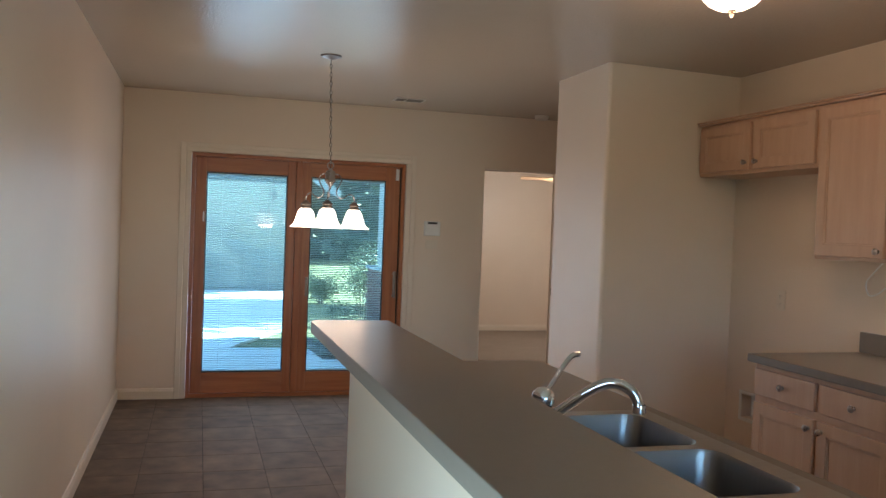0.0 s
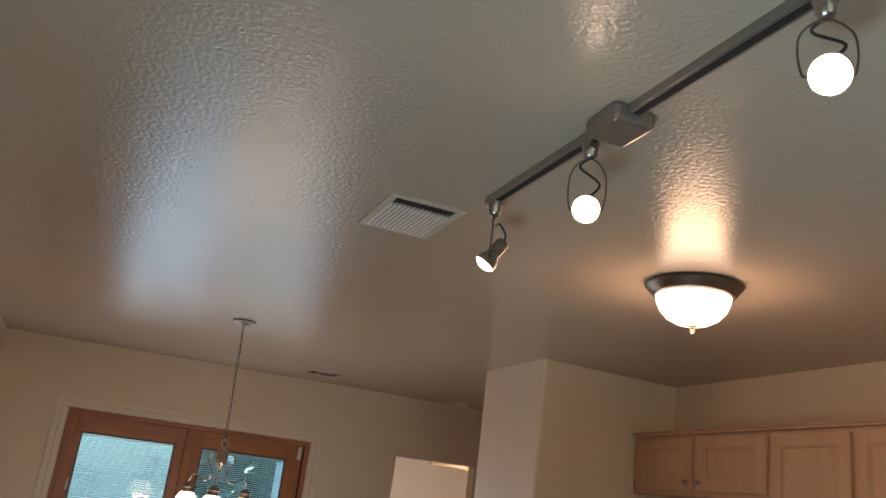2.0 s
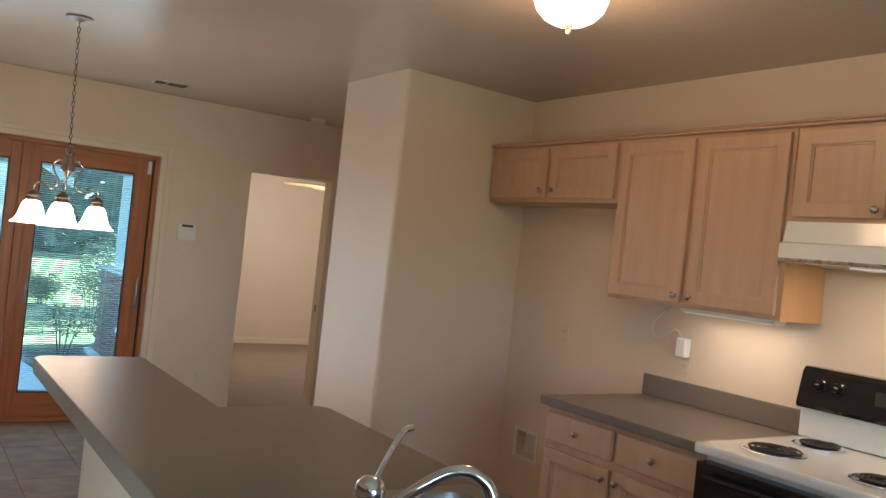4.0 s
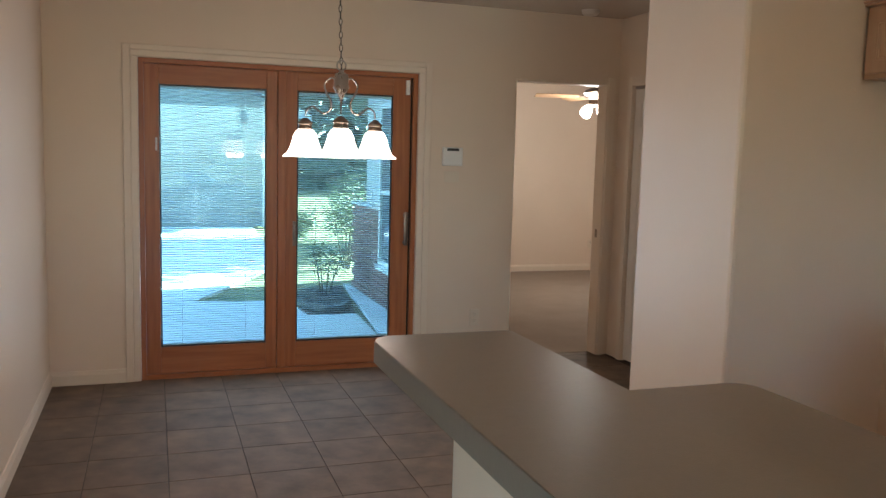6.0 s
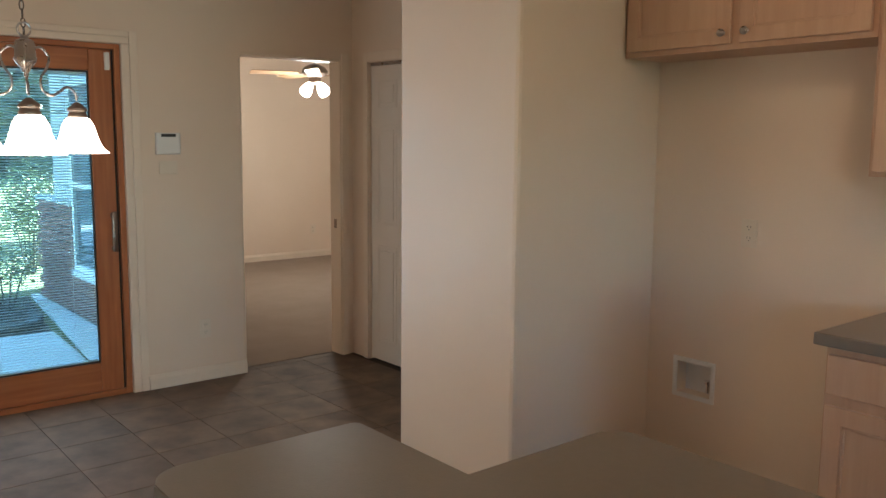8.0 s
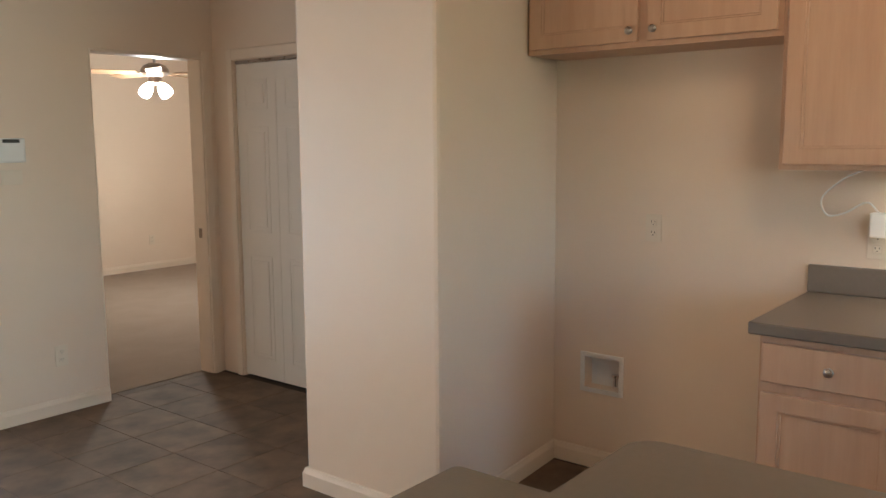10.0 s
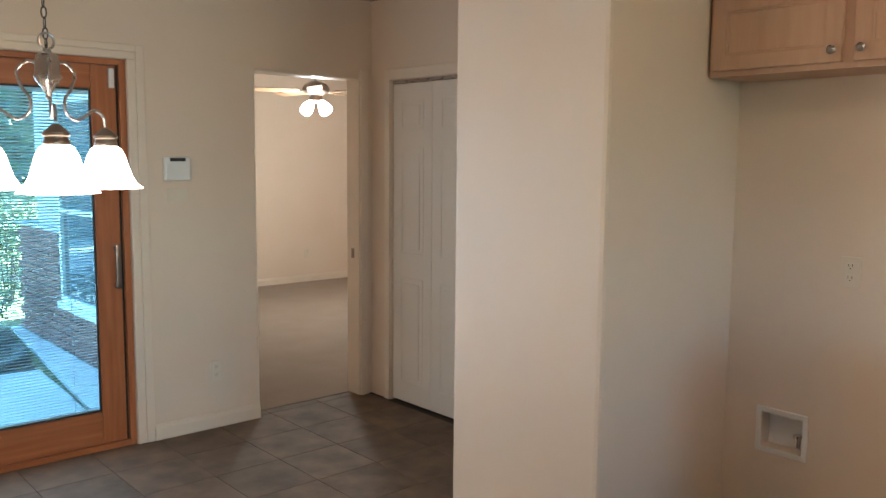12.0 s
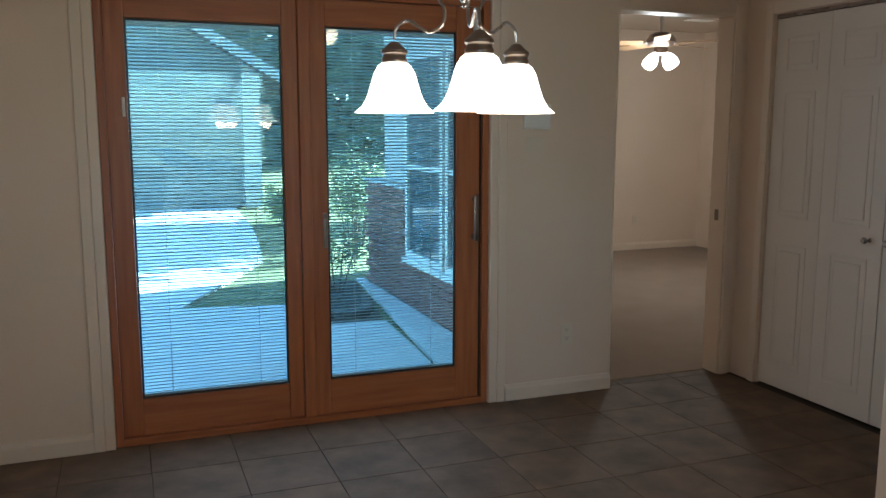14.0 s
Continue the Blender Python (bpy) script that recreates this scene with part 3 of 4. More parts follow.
# chandelier
chand = thing("chandelier", "brushed nickel chandelier with three lit bell-shaped frosted glass shades", "chandelier")
CX, CY = 1.333, -1.940
part("canopy", lathe(bmesh.new(), [(0, -0.026), (0.018, -0.024), (0.030, -0.014), (0.058, -0.009), (0.064, 0), (0, 0)], (CX - 0.02, CY, H), steps=32), BRONZE, chand, smooth=True)
chain = bmesh.new()
z = H - 0.02
k = 0
while z > 1.785:
    cx = CX - 0.02 * (z - 1.78) / 0.66
    pts = []
    for a in range(9):
        ang = 2 * math.pi * a / 8
        o = 0.0065 * math.cos(ang)
        pts.append(Vector((cx + (o if k % 2 else 0), CY + (0 if k % 2 else o), z - 0.016 + 0.015 * math.sin(ang))))
    tube(chain, pts, 0.0019, 5, 0)
    z -= 0.026
    k += 1
part("chain", chain, DARKM, chand, smooth=True)
part("cord", tube(bmesh.new(), [(CX - 0.02, CY, H - 0.02), (CX - 0.008, CY + 0.004, 2.1), (CX, CY, 1.78)], 0.0016, 5, 6), PLASTIC, chand)
ring = bmesh.new()
tube(ring, [Vector((CX + 0.019 * math.cos(a), CY, 1.783 + 0.021 * math.sin(a))) for a in (2 * math.pi * q / 16 for q in range(17))], 0.0035, 8, 0)
part("loop", ring, NICKEL, chand, smooth=True)
part("body", lathe(bmesh.new(), [(0, 1.765), (0.010, 1.763), (0.012, 1.755), (0.026, 1.748), (0.030, 1.735), (0.031, 1.700), (0.034, 1.695), (0.034, 1.690), (0.029, 1.680), (0.016, 1.664), (0.010, 1.652), (0.006, 1.645), (0.008, 1.638), (0, 1.632)], (CX, CY, 0), steps=28), NICKEL, chand, smooth=True)
for bearing in (192, 314, 68):
    u = Vector((math.sin(radians(bearing)), math.cos(radians(bearing)), 0))
    c = Vector((CX, CY, 0))
    pts = [c + u * r + Vector((0, 0, zz)) for r, zz in ((0.028, 1.727), (0.055, 1.732), (0.083, 1.706), (0.072, 1.668), (0.050, 1.635), (0.054, 1.600), (0.085, 1.583), (0.116, 1.597), (0.143, 1.613), (0.173, 1.598), (0.180, 1.570))]
    arm = part("arm", tube(bmesh.new(), pts, 0.0042, 8, 5), NICKEL, chand, smooth=True)
    tip = c + u * 0.180
    fit_ = lathe(bmesh.new(), [(0, 1.566), (0.010, 1.564), (0.018, 1.556), (0.031, 1.545), (0.032, 1.538), (0.028, 1.534), (0.028, 1.528), (0.031, 1.524), (0.031, 1.516), (0.026, 1.510)], (tip.x, tip.y, 0), steps=24)
    part("socket", fit_, BRONZE, arm, smooth=True)
    sh = lathe(bmesh.new(), [(0.029, 1.516), (0.040, 1.508), (0.050, 1.490), (0.058, 1.462), (0.068, 1.432), (0.080, 1.412), (0.097, 1.398), (0.095, 1.3965), (0.078, 1.409), (0.065, 1.431), (0.055, 1.462), (0.047, 1.488), (0.037, 1.505), (0.027, 1.512)], (tip.x, tip.y, 0), steps=36)
    part("shade", sh, SHADEG, chand, "lit frosted glass bell shade", True).visible_shadow = False

shrink = Matrix.Translation((CX, CY, 1.413)) @ Matrix.Scale(0.97, 4) @ Matrix.Translation((-CX, -CY, -1.397))
for ob in chand.children_recursive:
    if ob.name.split(".")[0] not in ("canopy", "chain", "cord"):
        ob.data.transform(shrink)

# ---- small wall fittings ----
panel = thing("alarm_keypad", "white alarm keypad with a dark display strip on the cream wall", "keypad")
part("keypad_body", cub(2.440, -0.026, 1.370, 2.584, -0.0005, 1.494, 0.006), PLASTIC, panel)
part("display", cub(2.470, -0.0285, 1.470, 2.555, -0.0255, 1.488, 0.002), DARKP, panel, "dark display strip")
part("keypad_flap", cub(2.448, -0.0295, 1.376, 2.576, -0.0265, 1.458, 0.003), PLASTIC, panel)


def outlet(axis, a, z, t, label, name="wall_outlet"):
    """A duplex outlet on a wall: axis y faces -y at y = t, axis x faces -x at x = t."""
    o = thing(name, label, "outlet")

    def b(a0, z0, a1, z1, d0, d1, bev=0.0):
        return cub(a0, t - d1, z0, a1, t - d0, z1, bev) if axis == "y" else cub(t - d1, a0, z0, t - d0, a1, z1, bev)

    part("cover_plate", b(a - 0.035, z - 0.057, a + 0.035, z + 0.057, 0.0003, 0.006, 0.002), PLATE, o)
    for dz in (-0.022, 0.022):
        soc = part("socket", b(a - 0.016, z + dz - 0.014, a + 0.016, z + dz + 0.014, 0.0055, 0.0085, 0.002), PLATE, o)
        slots = b(a - 0.008, z + dz, a - 0.006, z + dz + 0.009, 0.0083, 0.0089)
        for s in ((a + 0.006, z + dz, a + 0.008, z + dz + 0.009), (a - 0.002, z + dz - 0.009, a + 0.002, z + dz - 0.005)):
            slots.from_mesh(mesh_of("slot", b(*s, 0.0083, 0.0089), None))
        part("slots", slots, DARKP, soc)
    return o


outlet("y", 2.71, 0.32, 0.0, "white duplex outlet low on the wall by the doorway")
outlet("x", -2.932, 1.10, 3.78, "white duplex outlet in the refrigerator space")
outlet("x", -3.775, 1.095, 3.78, "white duplex outlet above the counter")
outlet("y", 6.0, 0.35, 4.30, "white duplex outlet low on the bedroom wall")
adapter = thing("power_adapter", "white plug-in transformer with a white cord in the outlet", "adapter")
part("adapter_body", cub(3.728, -3.808, 1.118, 3.7705, -3.752, 1.205, 0.006), PLASTIC, adapter)
part("cord", tube(bmesh.new(), [(3.74, -3.78, 1.205), (3.735, -3.74, 1.24), (3.74, -3.67, 1.20), (3.745, -3.61, 1.19), (3.745, -3.59, 1.25), (3.74, -3.66, 1.32), (3.70, -3.74, 1.358)], 0.0035, 8, 8), PLASTIC, adapter, smooth=True)

valve = thing("icemaker_valve_box", "white recessed water valve box in the refrigerator space", "valve box")
part("frame", frame_ring(bmesh.new(), "x", 3.772, 3.7795, -2.810, 0.346, -2.600, 0.528, 0.021), PLASTIC, valve)
bm = cub(3.845, -2.7895, 0.3665, 3.850, -2.6205, 0.5075)
part("box_back", bm, PLASTIC, valve)
part("valve", lathe(bmesh.new(), [(0, -0.02), (0.011, -0.02), (0.011, 0.02), (0.018, 0.022), (0.018, 0.034), (0, 0.036)], (3.825, -2.750, 0.396), steps=16), CHROME, valve, smooth=True)

# ---- closet doors ----
def leaf(x, y0, y1, knob_y):
    d = thing("bifold_closet_door", "white painted panelled bifold closet door, closed", "door", "closet doors")
    z0, z1 = 0.012, 1.932
    panel_ = part("door_leaf", cub(x, y0 + 0.0008, z0, x + 0.026, y1 - 0.0008, z1, 0.002), DOORW, d)
    w0, w1 = y0 + 0.075, y1 - 0.075
    for a, b in ((0.13, 0.78), (0.92, 1.56), (1.66, 1.84)):
        part("moulding", frame_ring(bmesh.new(), "x", x - 0.0035, x + 0.0005, w0, a, w1, b, 0.013), DOORW, panel_)
        part("raised_panel", cub(x - 0.004, w0 + 0.034, a + 0.034, x + 0.0005, w1 - 0.034, b - 0.034, 0.004), DOORW, panel_)
    if knob_y:
        k_ = lathe(bmesh.new(), [(0, 0.045), (0.010, 0.044), (0.016, 0.036), (0.015, 0.027), (0.007, 0.020), (0.006, 0.006), (0.011, 0.0)], steps=20)
        k_.transform(Matrix.Translation((x, knob_y, 0.868)) @ Matrix.Rotation(radians(-90), 4, "Y"))
        part("knob", k_, NICKEL, d, "brushed nickel knob", True)


leaf(3.792, -0.565, -0.205, None)
leaf(3.792, -0.938, -0.565, -0.868)
leaf(3.792, -1.315, -0.942, -0.985)
leaf(3.792, -1.675, -1.315, None)
structure(part("trim", cub(3.79, -1.678, 1.936, 3.83, -0.202, 1.953), NICKEL), "bright closet door track")
structure(part("trim", cub(3.815, -0.951, 0.01, 3.818, -0.930, 1.93), DOORW), "white stop behind the closet doors")

# bedroom door frame beyond, fan
casing("trim", [(6.834, 3.93, 0, 6.8495, 4.0, 2.03), (6.834, 3.25, 1.965, 6.8495, 3.929, 2.03), (6.834, 3.18, 0, 6.8495, 3.249, 2.03)], "white painted bedroom closet casing")
strike = thing("strike_plate", "small metal strike plate on the doorway lining", "strike plate")
part("plate", cub(3.6775, 0.045, 0.87, 3.6795, 0.075, 0.93), BRONZE, strike)
vb = thing("ceiling_vent", "small white air register on the bedroom ceiling", "air vent")
part("frame", cub(5.9, 3.3, H - 0.006, 6.2, 3.42, H, 0.002), PLASTIC, vb)

fan = thing("ceiling_fan", "nickel ceiling fan with wooden blades and lit glass shades", "ceiling fan")
FX, FY = 4.92, 2.40
part("canopy", lathe(bmesh.new(), [(0, -0.055), (0.02, -0.055), (0.05, -0.03), (0.065, 0), (0, 0)], (FX, FY, H), steps=24), NICKEL, fan, smooth=True)
part("downrod", lathe(bmesh.new(), [(0.012, 2.17), (0.012, 2.39)], (FX, FY, 0), steps=12), NICKEL, fan)
part("motor", lathe(bmesh.new(), [(0, 2.23), (0.05, 2.225), (0.10, 2.20), (0.125, 2.165), (0.125, 2.14), (0.10, 2.115), (0.06, 2.10), (0.06, 2.05), (0.03, 2.03), (0, 2.03)], (FX, FY, 0), steps=32), BRONZE, fan, smooth=True)
BLADE = material("fan_blade_wood", (0.45, 0.28, 0.15), 0.5, scale=4, stretch=(1, 8, 8), grain=0.06)
for q in range(5):
    a = 72 * q + 20
    blade = cub(0.17, -0.065, -0.004, 0.62, 0.065, 0.004, 0.003)
    ob = part("blade", blade, BLADE, fan, "wooden fan blade")
    ob.matrix_local = pose(FX, FY, 2.135, 0, 0, a) @ pose(0, 0, 0, 10, 0, 0)
    br = part("bracket", cub(0.09, -0.02, -0.008, 0.20, 0.02, -0.004, 0.001), NICKEL, ob)
for q in range(4):
    a = radians(90 * q + 15)
    sh = lathe(bmesh.new(), [(0.022, 0), (0.035, -0.02), (0.050, -0.06), (0.056, -0.10), (0.050, -0.125), (0.030, -0.135), (0, -0.138)], steps=24)
    sh.transform(Matrix.Translation((FX + 0.06 * math.cos(a), FY + 0.06 * math.sin(a), 2.04)) @ Matrix.Rotation(a, 4, "Z") @ Matrix.Rotation(radians(-42), 4, "Y"))
    part("shade", sh, FANG, fan, "lit frosted glass shade", True).visible_shadow = False
for ob in fan.children:
    if ob.name.split(".")[0] not in ("canopy", "downrod"):
        ob.location.z -= 0.045

# ---- kitchen ----
def knob(parent, x, y, z):
    k_ = lathe(bmesh.new(), [(0, 0.028), (0.009, 0.027), (0.015, 0.021), (0.0145, 0.015), (0.006, 0.010), (0.0055, 0.003), (0.009, 0.0)], steps=20)
    k_.transform(Matrix.Translation((x, y, z)) @ Matrix.Rotation(radians(-90), 4, "Y"))
    part("knob", k_, NICKEL, parent, "brushed nickel knob", True)


def panel_door(parent, name, x, y0, y1, z0, z1, knob_at=None, flat=False):
    """A door or drawer front that faces -x, its face at x."""
    t, r = 0.019, 0.055
    if flat:
        d = part(name, cub(x, y0, z0, x + t, y1, z1, 0.004), OAK, parent)
    else:
        d = part(name, frame_ring(bmesh.new(), "x", x, x + t, y0, z0, y1, z1, r, 0.003), OAK, parent)
        part("moulding", frame_ring(bmesh.new(), "x", x + 0.004, x + 0.012, y0 + r - 0.001, z0 + r - 0.001, y1 - r + 0.001, z1 - r + 0.001, 0.009, 0.0025), OAK, d)
        part("panel", cub(x + 0.0095, y0 + r - 0.001, z0 + r - 0.001, x + 0.015, y1 - r + 0.001, z1 - r + 0.001), OAK, d)
    if knob_at:
        knob(d, x, *knob_at)
    return d


# base cabinet and its worktop
base = thing("base_cabinet", "light pickled oak base cabinet with two drawers and two doors", "cabinet")
part("body", cub(3.144, -4.428, 0.09, 3.779, -3.580, 0.860), OAK, base)
# toe kick in near-black, the recess's shade put into its colour
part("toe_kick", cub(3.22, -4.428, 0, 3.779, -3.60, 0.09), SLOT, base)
panel_door(base, "drawer", 3.124, -3.990, -3.592, 0.714, 0.838, (-3.791, 0.778), True)
panel_door(base, "drawer", 3.124, -4.418, -4.018, 0.714, 0.838, (-4.218, 0.778), True)
panel_door(base, "door", 3.124, -3.990, -3.592, 0.10, 0.680, (-3.965, 0.640))
panel_door(base, "door", 3.124, -4.418, -4.018, 0.10, 0.680, (-4.043, 0.640))
top = thing("worktop", "grey laminate worktop with a backsplash on the oak base cabinet", "countertop")
part("slab", cub(3.110, -4.431, 0.862, 3.779, -3.550, 0.901, 0.005), LAM, top)
part("backsplash", cub(3.757, -4.431, 0.9011, 3.779, -3.550, 1.003, 0.004), LAM, top)

# wall cabinets
fridge_cab = thing("wall_cabinet", "short pickled oak wall cabinet with two doors over the refrigerator space", "cabinet", "wall cabinets")
part("body", cub(3.506, -3.502, 1.808, 3.779, -2.486, 2.11), OAK, fridge_cab)
panel_door(fridge_cab, "door", 3.486, -2.977, -2.505, 1.828, 2.092, (-2.950, 1.868))
panel_door(fridge_cab, "door", 3.486, -3.485, -3.015, 1.828, 2.092, (-3.045, 1.868))
tall_cab = thing("wall_cabinet", "tall pickled oak wall cabinet with two doors above the worktop", "cabinet", "wall cabinets")
part("body", cub(3.506, -4.427, 1.358, 3.779, -3.504, 2.11), OAK, tall_cab)
part("end_panel", cub(3.506, -4.4305, 1.358, 3.779, -4.4275, 1.742), OAKE, tall_cab, "orange oak veneer end panel")
panel_door(tall_cab, "door", 3.486, -3.950, -3.521, 1.376, 2.092, (-3.922, 1.406))
panel_door(tall_cab, "door", 3.486, -4.410, -3.981, 1.376, 2.092, (-4.009, 1.406))
hood_cab = thing("wall_cabinet", "short pickled oak wall cabinet with two doors over the range hood", "cabinet", "wall cabinets")
part("body", cub(3.506, -5.192, 1.746, 3.779, -4.431, 2.11), OAK, hood_cab)
panel_door(hood_cab, "door", 3.486, -4.802, -4.449, 1.762, 2.092, (-4.774, 1.792))
panel_door(hood_cab, "door", 3.486, -5.177, -4.827, 1.762, 2.092, (-4.855, 1.792))
crown = thing("cabinet_crown_moulding", "pickled oak crown moulding along the top of the wall cabinets", "moulding")
bm = cub(3.478, -5.197, 2.1105, 3.779, -2.490, 2.122, 0.003)
cuboid(bm, 3.468, -5.197, 2.1225, 3.779, -2.490, 2.132, 0.003)
part("moulding", bm, OAK, crown)

hood = thing("range_hood", "white enamel range hood under the short oak cabinet", "range hood")
bm = bmesh.new()
prof = [(3.779, 1.744), (3.485, 1.744), (3.468, 1.665), (3.450, 1.658), (3.448, 1.592), (3.456, 1.585), (3.779, 1.585)]
ra = [bm.verts.new((x, -4.433, z)) for x, z in prof]
rb = [bm.verts.new((x, -5.190, z)) for x, z in prof]
bm.faces.new(ra)
bm.faces.new(rb[::-1])
for k in range(len(prof)):
    j = (k + 1) % len(prof)
    bm.faces.new((ra[j], ra[k], rb[k], rb[j]))
bmesh.ops.recalc_face_normals(bm, faces=bm.faces)
part("canopy", bm, ENAMEL, hood)
part("lip", cub(3.4435, -5.190, 1.588, 3.4485, -4.433, 1.602, 0.002), NICKEL, hood)
part("lamp_lens", cub(3.50, -4.95, 1.579, 3.64, -4.69, 1.5845, 0.002), TUBEG, hood, "lit lamp lens")
part("switch", cub(3.46, -5.11, 1.578, 3.48, -5.05, 1.5845, 0.002), DARKP, hood)

under = thing("undercabinet_light", "slim white lit undercabinet light above the worktop", "light")
part("housing", cub(3.58, -4.36, 1.338, 3.66, -3.88, 1.3575, 0.004), PLASTIC, under)
part("lens", cub(3.59, -4.34, 1.3335, 3.65, -3.90, 1.3375, 0.001), TUBEG, under, "lit lens")

# range
rng = thing("electric_range", "white and black electric range with four coil burners", "range")
y0, y1 = -5.192, -4.433
part("body", cub(3.155, y0 + 0.003, 0.02, 3.775, y1 - 0.003, 0.872), ENAMEL, rng)
part("oven_door", cub(3.085, y0 + 0.01, 0.235, 3.154, y1 - 0.01, 0.845, 0.006), BLACKE, rng, "black glass oven door")
h = part("oven_handle", tube(bmesh.new(), [(3.055, y0 + 0.07, 0.805), (3.055, y1 - 0.07, 0.805)], 0.011, 10, 0), BLACKE, rng, "black bar handle", True)
part("drawer", cub(3.122, y0 + 0.01, 0.05, 3.154, y1 - 0.01, 0.225, 0.006), BLACKE, rng, "black storage drawer front")
part("cooktop", cub(3.075, y0, 0.873, 3.775, y1, 0.912, 0.010), ENAMEL, rng, "white enamel cooktop")
part("riser", cub(3.69, y0 + 0.005, 0.9151, 3.775, y1 - 0.005, 1.03, 0.004), ENAMEL, rng)
bm = bmesh.new()
prof = [(3.775, 1.031), (3.668, 1.031), (3.660, 1.045), (3.690, 1.175), (3.705, 1.190), (3.775, 1.190)]
ra = [bm.verts.new((x, y1 - 0.001, z)) for x, z in prof]
rb = [bm.verts.new((x, y0 + 0.001, z)) for x, z in prof]
bm.faces.new(ra)
bm.faces.new(rb[::-1])
for k in range(len(prof)):
    j = (k + 1) % len(prof)
    bm.faces.new((ra[j], ra[k], rb[k], rb[j]))
bmesh.ops.recalc_face_normals(bm, faces=bm.faces)
guard = part("control_panel", bm, BLACKE, rng, "black control panel")
for ky in (-4.519, -4.595, -5.030, -5.106):
    k_ = lathe(bmesh.new(), [(0, 0.030), (0.014, 0.030), (0.017, 0.026), (0.019, 0.006), (0.026, 0.004), (0.026, 0)], steps=24)
    cuboid(k_, -0.003, -0.017, 0.028, 0.003, 0.017, 0.036)
    k_.transform(Matrix.Translation((3.677, ky, 1.125)) @ Matrix.Rotation(radians(-77), 4, "Y"))
    kk = part("control_knob", k_, BLACKE, guard, "black control knob")
    mark = cub(-0.0012, -0.015, 0.0362, 0.0012, 0.0, 0.0366)
    mark.transform(Matrix.Translation((3.677, ky, 1.125)) @ Matrix.Rotation(radians(-77), 4, "Y"))
    part("knob_marks", mark, PLASTIC, guard)
part("clock", cub(3.6705, -4.89, 1.095, 3.674, -4.74, 1.145, 0.001), DARKP, guard)
for bx, by, br in ((3.265, -4.622, 0.098), (3.570, -4.602, 0.078), (3.265, -5.002, 0.078), (3.570, -5.012, 0.098)):
    pan = part("drip_pan", lathe(bmesh.new(), [(0, 0.9152), (br * 0.8, 0.9155), (br, 0.917), (br + 0.008, 0.9205), (br + 0.016, 0.9185), (br + 0.016, 0.9152)], (bx, by, 0), steps=40), CHROME, rng, "chrome drip pan", True)
    pts = []
    for s in range(97):
        f = s / 96
        r = 0.018 + (br - 0.022) * f
        a = 2 * math.pi * 4.0 * f
        pts.append((bx + r * math.cos(a), by + r * math.sin(a), 0.9245))
    part("coil", tube(bmesh.new(), pts, 0.0042, 6, 0), COILM, pan, "black heating coil", True)

# peninsula
pen = thing("peninsula", "cream half wall with oak cabinets under bar and sink counter", "counter")
part("half_wall", cub(1.135, -9.0, 0, 1.260, -3.92, 1.030, 0.006), WALL, pen)
part("cabinet_body", cub(1.261, -4.60, 0.09, 1.90, -3.82, 0.862), OAK, pen)
part("cabinet_body", cub(1.261, -9.0, 0.09, 1.90, -5.60, 0.862), OAK, pen)
part("cabinet_body", cub(1.261, -5.5995, 0.09, 1.90, -4.6005, 0.70), OAK, pen)
part("sink_apron", cub(1.889, -5.5995, 0.7005, 1.90, -4.6005, 0.862), OAK, pen)
# near-black here too, for the shade under the cabinets
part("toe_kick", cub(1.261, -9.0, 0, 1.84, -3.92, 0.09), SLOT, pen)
for q in range(8):
    a = -3.88 - q * 0.45
    m_ = bmesh.new()
    cuboid(m_, 1.901, a - 0.44, 0.10, 1.919, a, 0.68, 0.003)
    part("door", m_, OAK, pen)
    part("drawer_front", cub(1.901, a - 0.44, 0.70, 1.919, a, 0.845, 0.003), OAK, pen)


def slab(name, x0, y0, x1, y1, z0, z1, r0, r1, mat, parent, hole=None, label=""):
    """A worktop with rounded corners at its y1 end (r0 at x0, r1 at x1), with an opening if wanted."""
    outline = [(x0, y0)]
    for k in range(9):
        a = math.pi - k * math.pi / 16
        outline.append((x0 + r0 + r0 * math.cos(a), y1 - r0 + r0 * math.sin(a)))
    for k in range(9):
        a = math.pi / 2 - k * math.pi / 16
        outline.append((x1 - r1 + r1 * math.cos(a), y1 - r1 + r1 * math.sin(a)))
    outline.append((x1, y0))
    bm = bmesh.new()
    for z, flip in ((z1, True), (z0, False)):
        vs = [bm.verts.new((x, y, z)) for x, y in outline]
        es = [bm.edges.new((vs[k], vs[(k + 1) % len(vs)])) for k in range(len(vs))]
        if hole:
            hv = [bm.verts.new((x, y, z)) for x, y in ((hole[0], hole[1]), (hole[2], hole[1]), (hole[2], hole[3]), (hole[0], hole[3]))]
            es += [bm.edges.new((hv[k], hv[(k + 1) % 4])) for k in range(4)]
        bmesh.ops.triangle_fill(bm, use_beauty=True, edges=es)
    bm.verts.ensure_lookup_table()
    n = len(bm.verts) // 2
    loops = [(0, len(outline))] + ([(len(outline), n)] if hole else [])
    for a, b in loops:
        for k in range(a, b):
            j = a + (k + 1 - a) % (b - a)
            bm.faces.new((bm.verts[k], bm.verts[j], bm.verts[n + j], bm.verts[n + k]))
    bmesh.ops.recalc_face_normals(bm, faces=bm.faces)
    return part(name, bm, mat, parent, label)


bar = thing("bar_top", "raised grey laminate bar top with rounded corners on the half wall", "countertop")
slab("slab", 1.000, -9.0, 1.300, -3.800, 1.032, 1.074, 0.050, 0.012, LAM, bar)
sinktop = thing("sink_counter", "grey laminate sink counter below the bar top", "countertop")
slab("slab", 1.261, -9.0, 1.957, -3.730, 0.864, 0.904, 0.004, 0.06, LAM, sinktop, (1.385, -5.50, 1.885, -4.70))

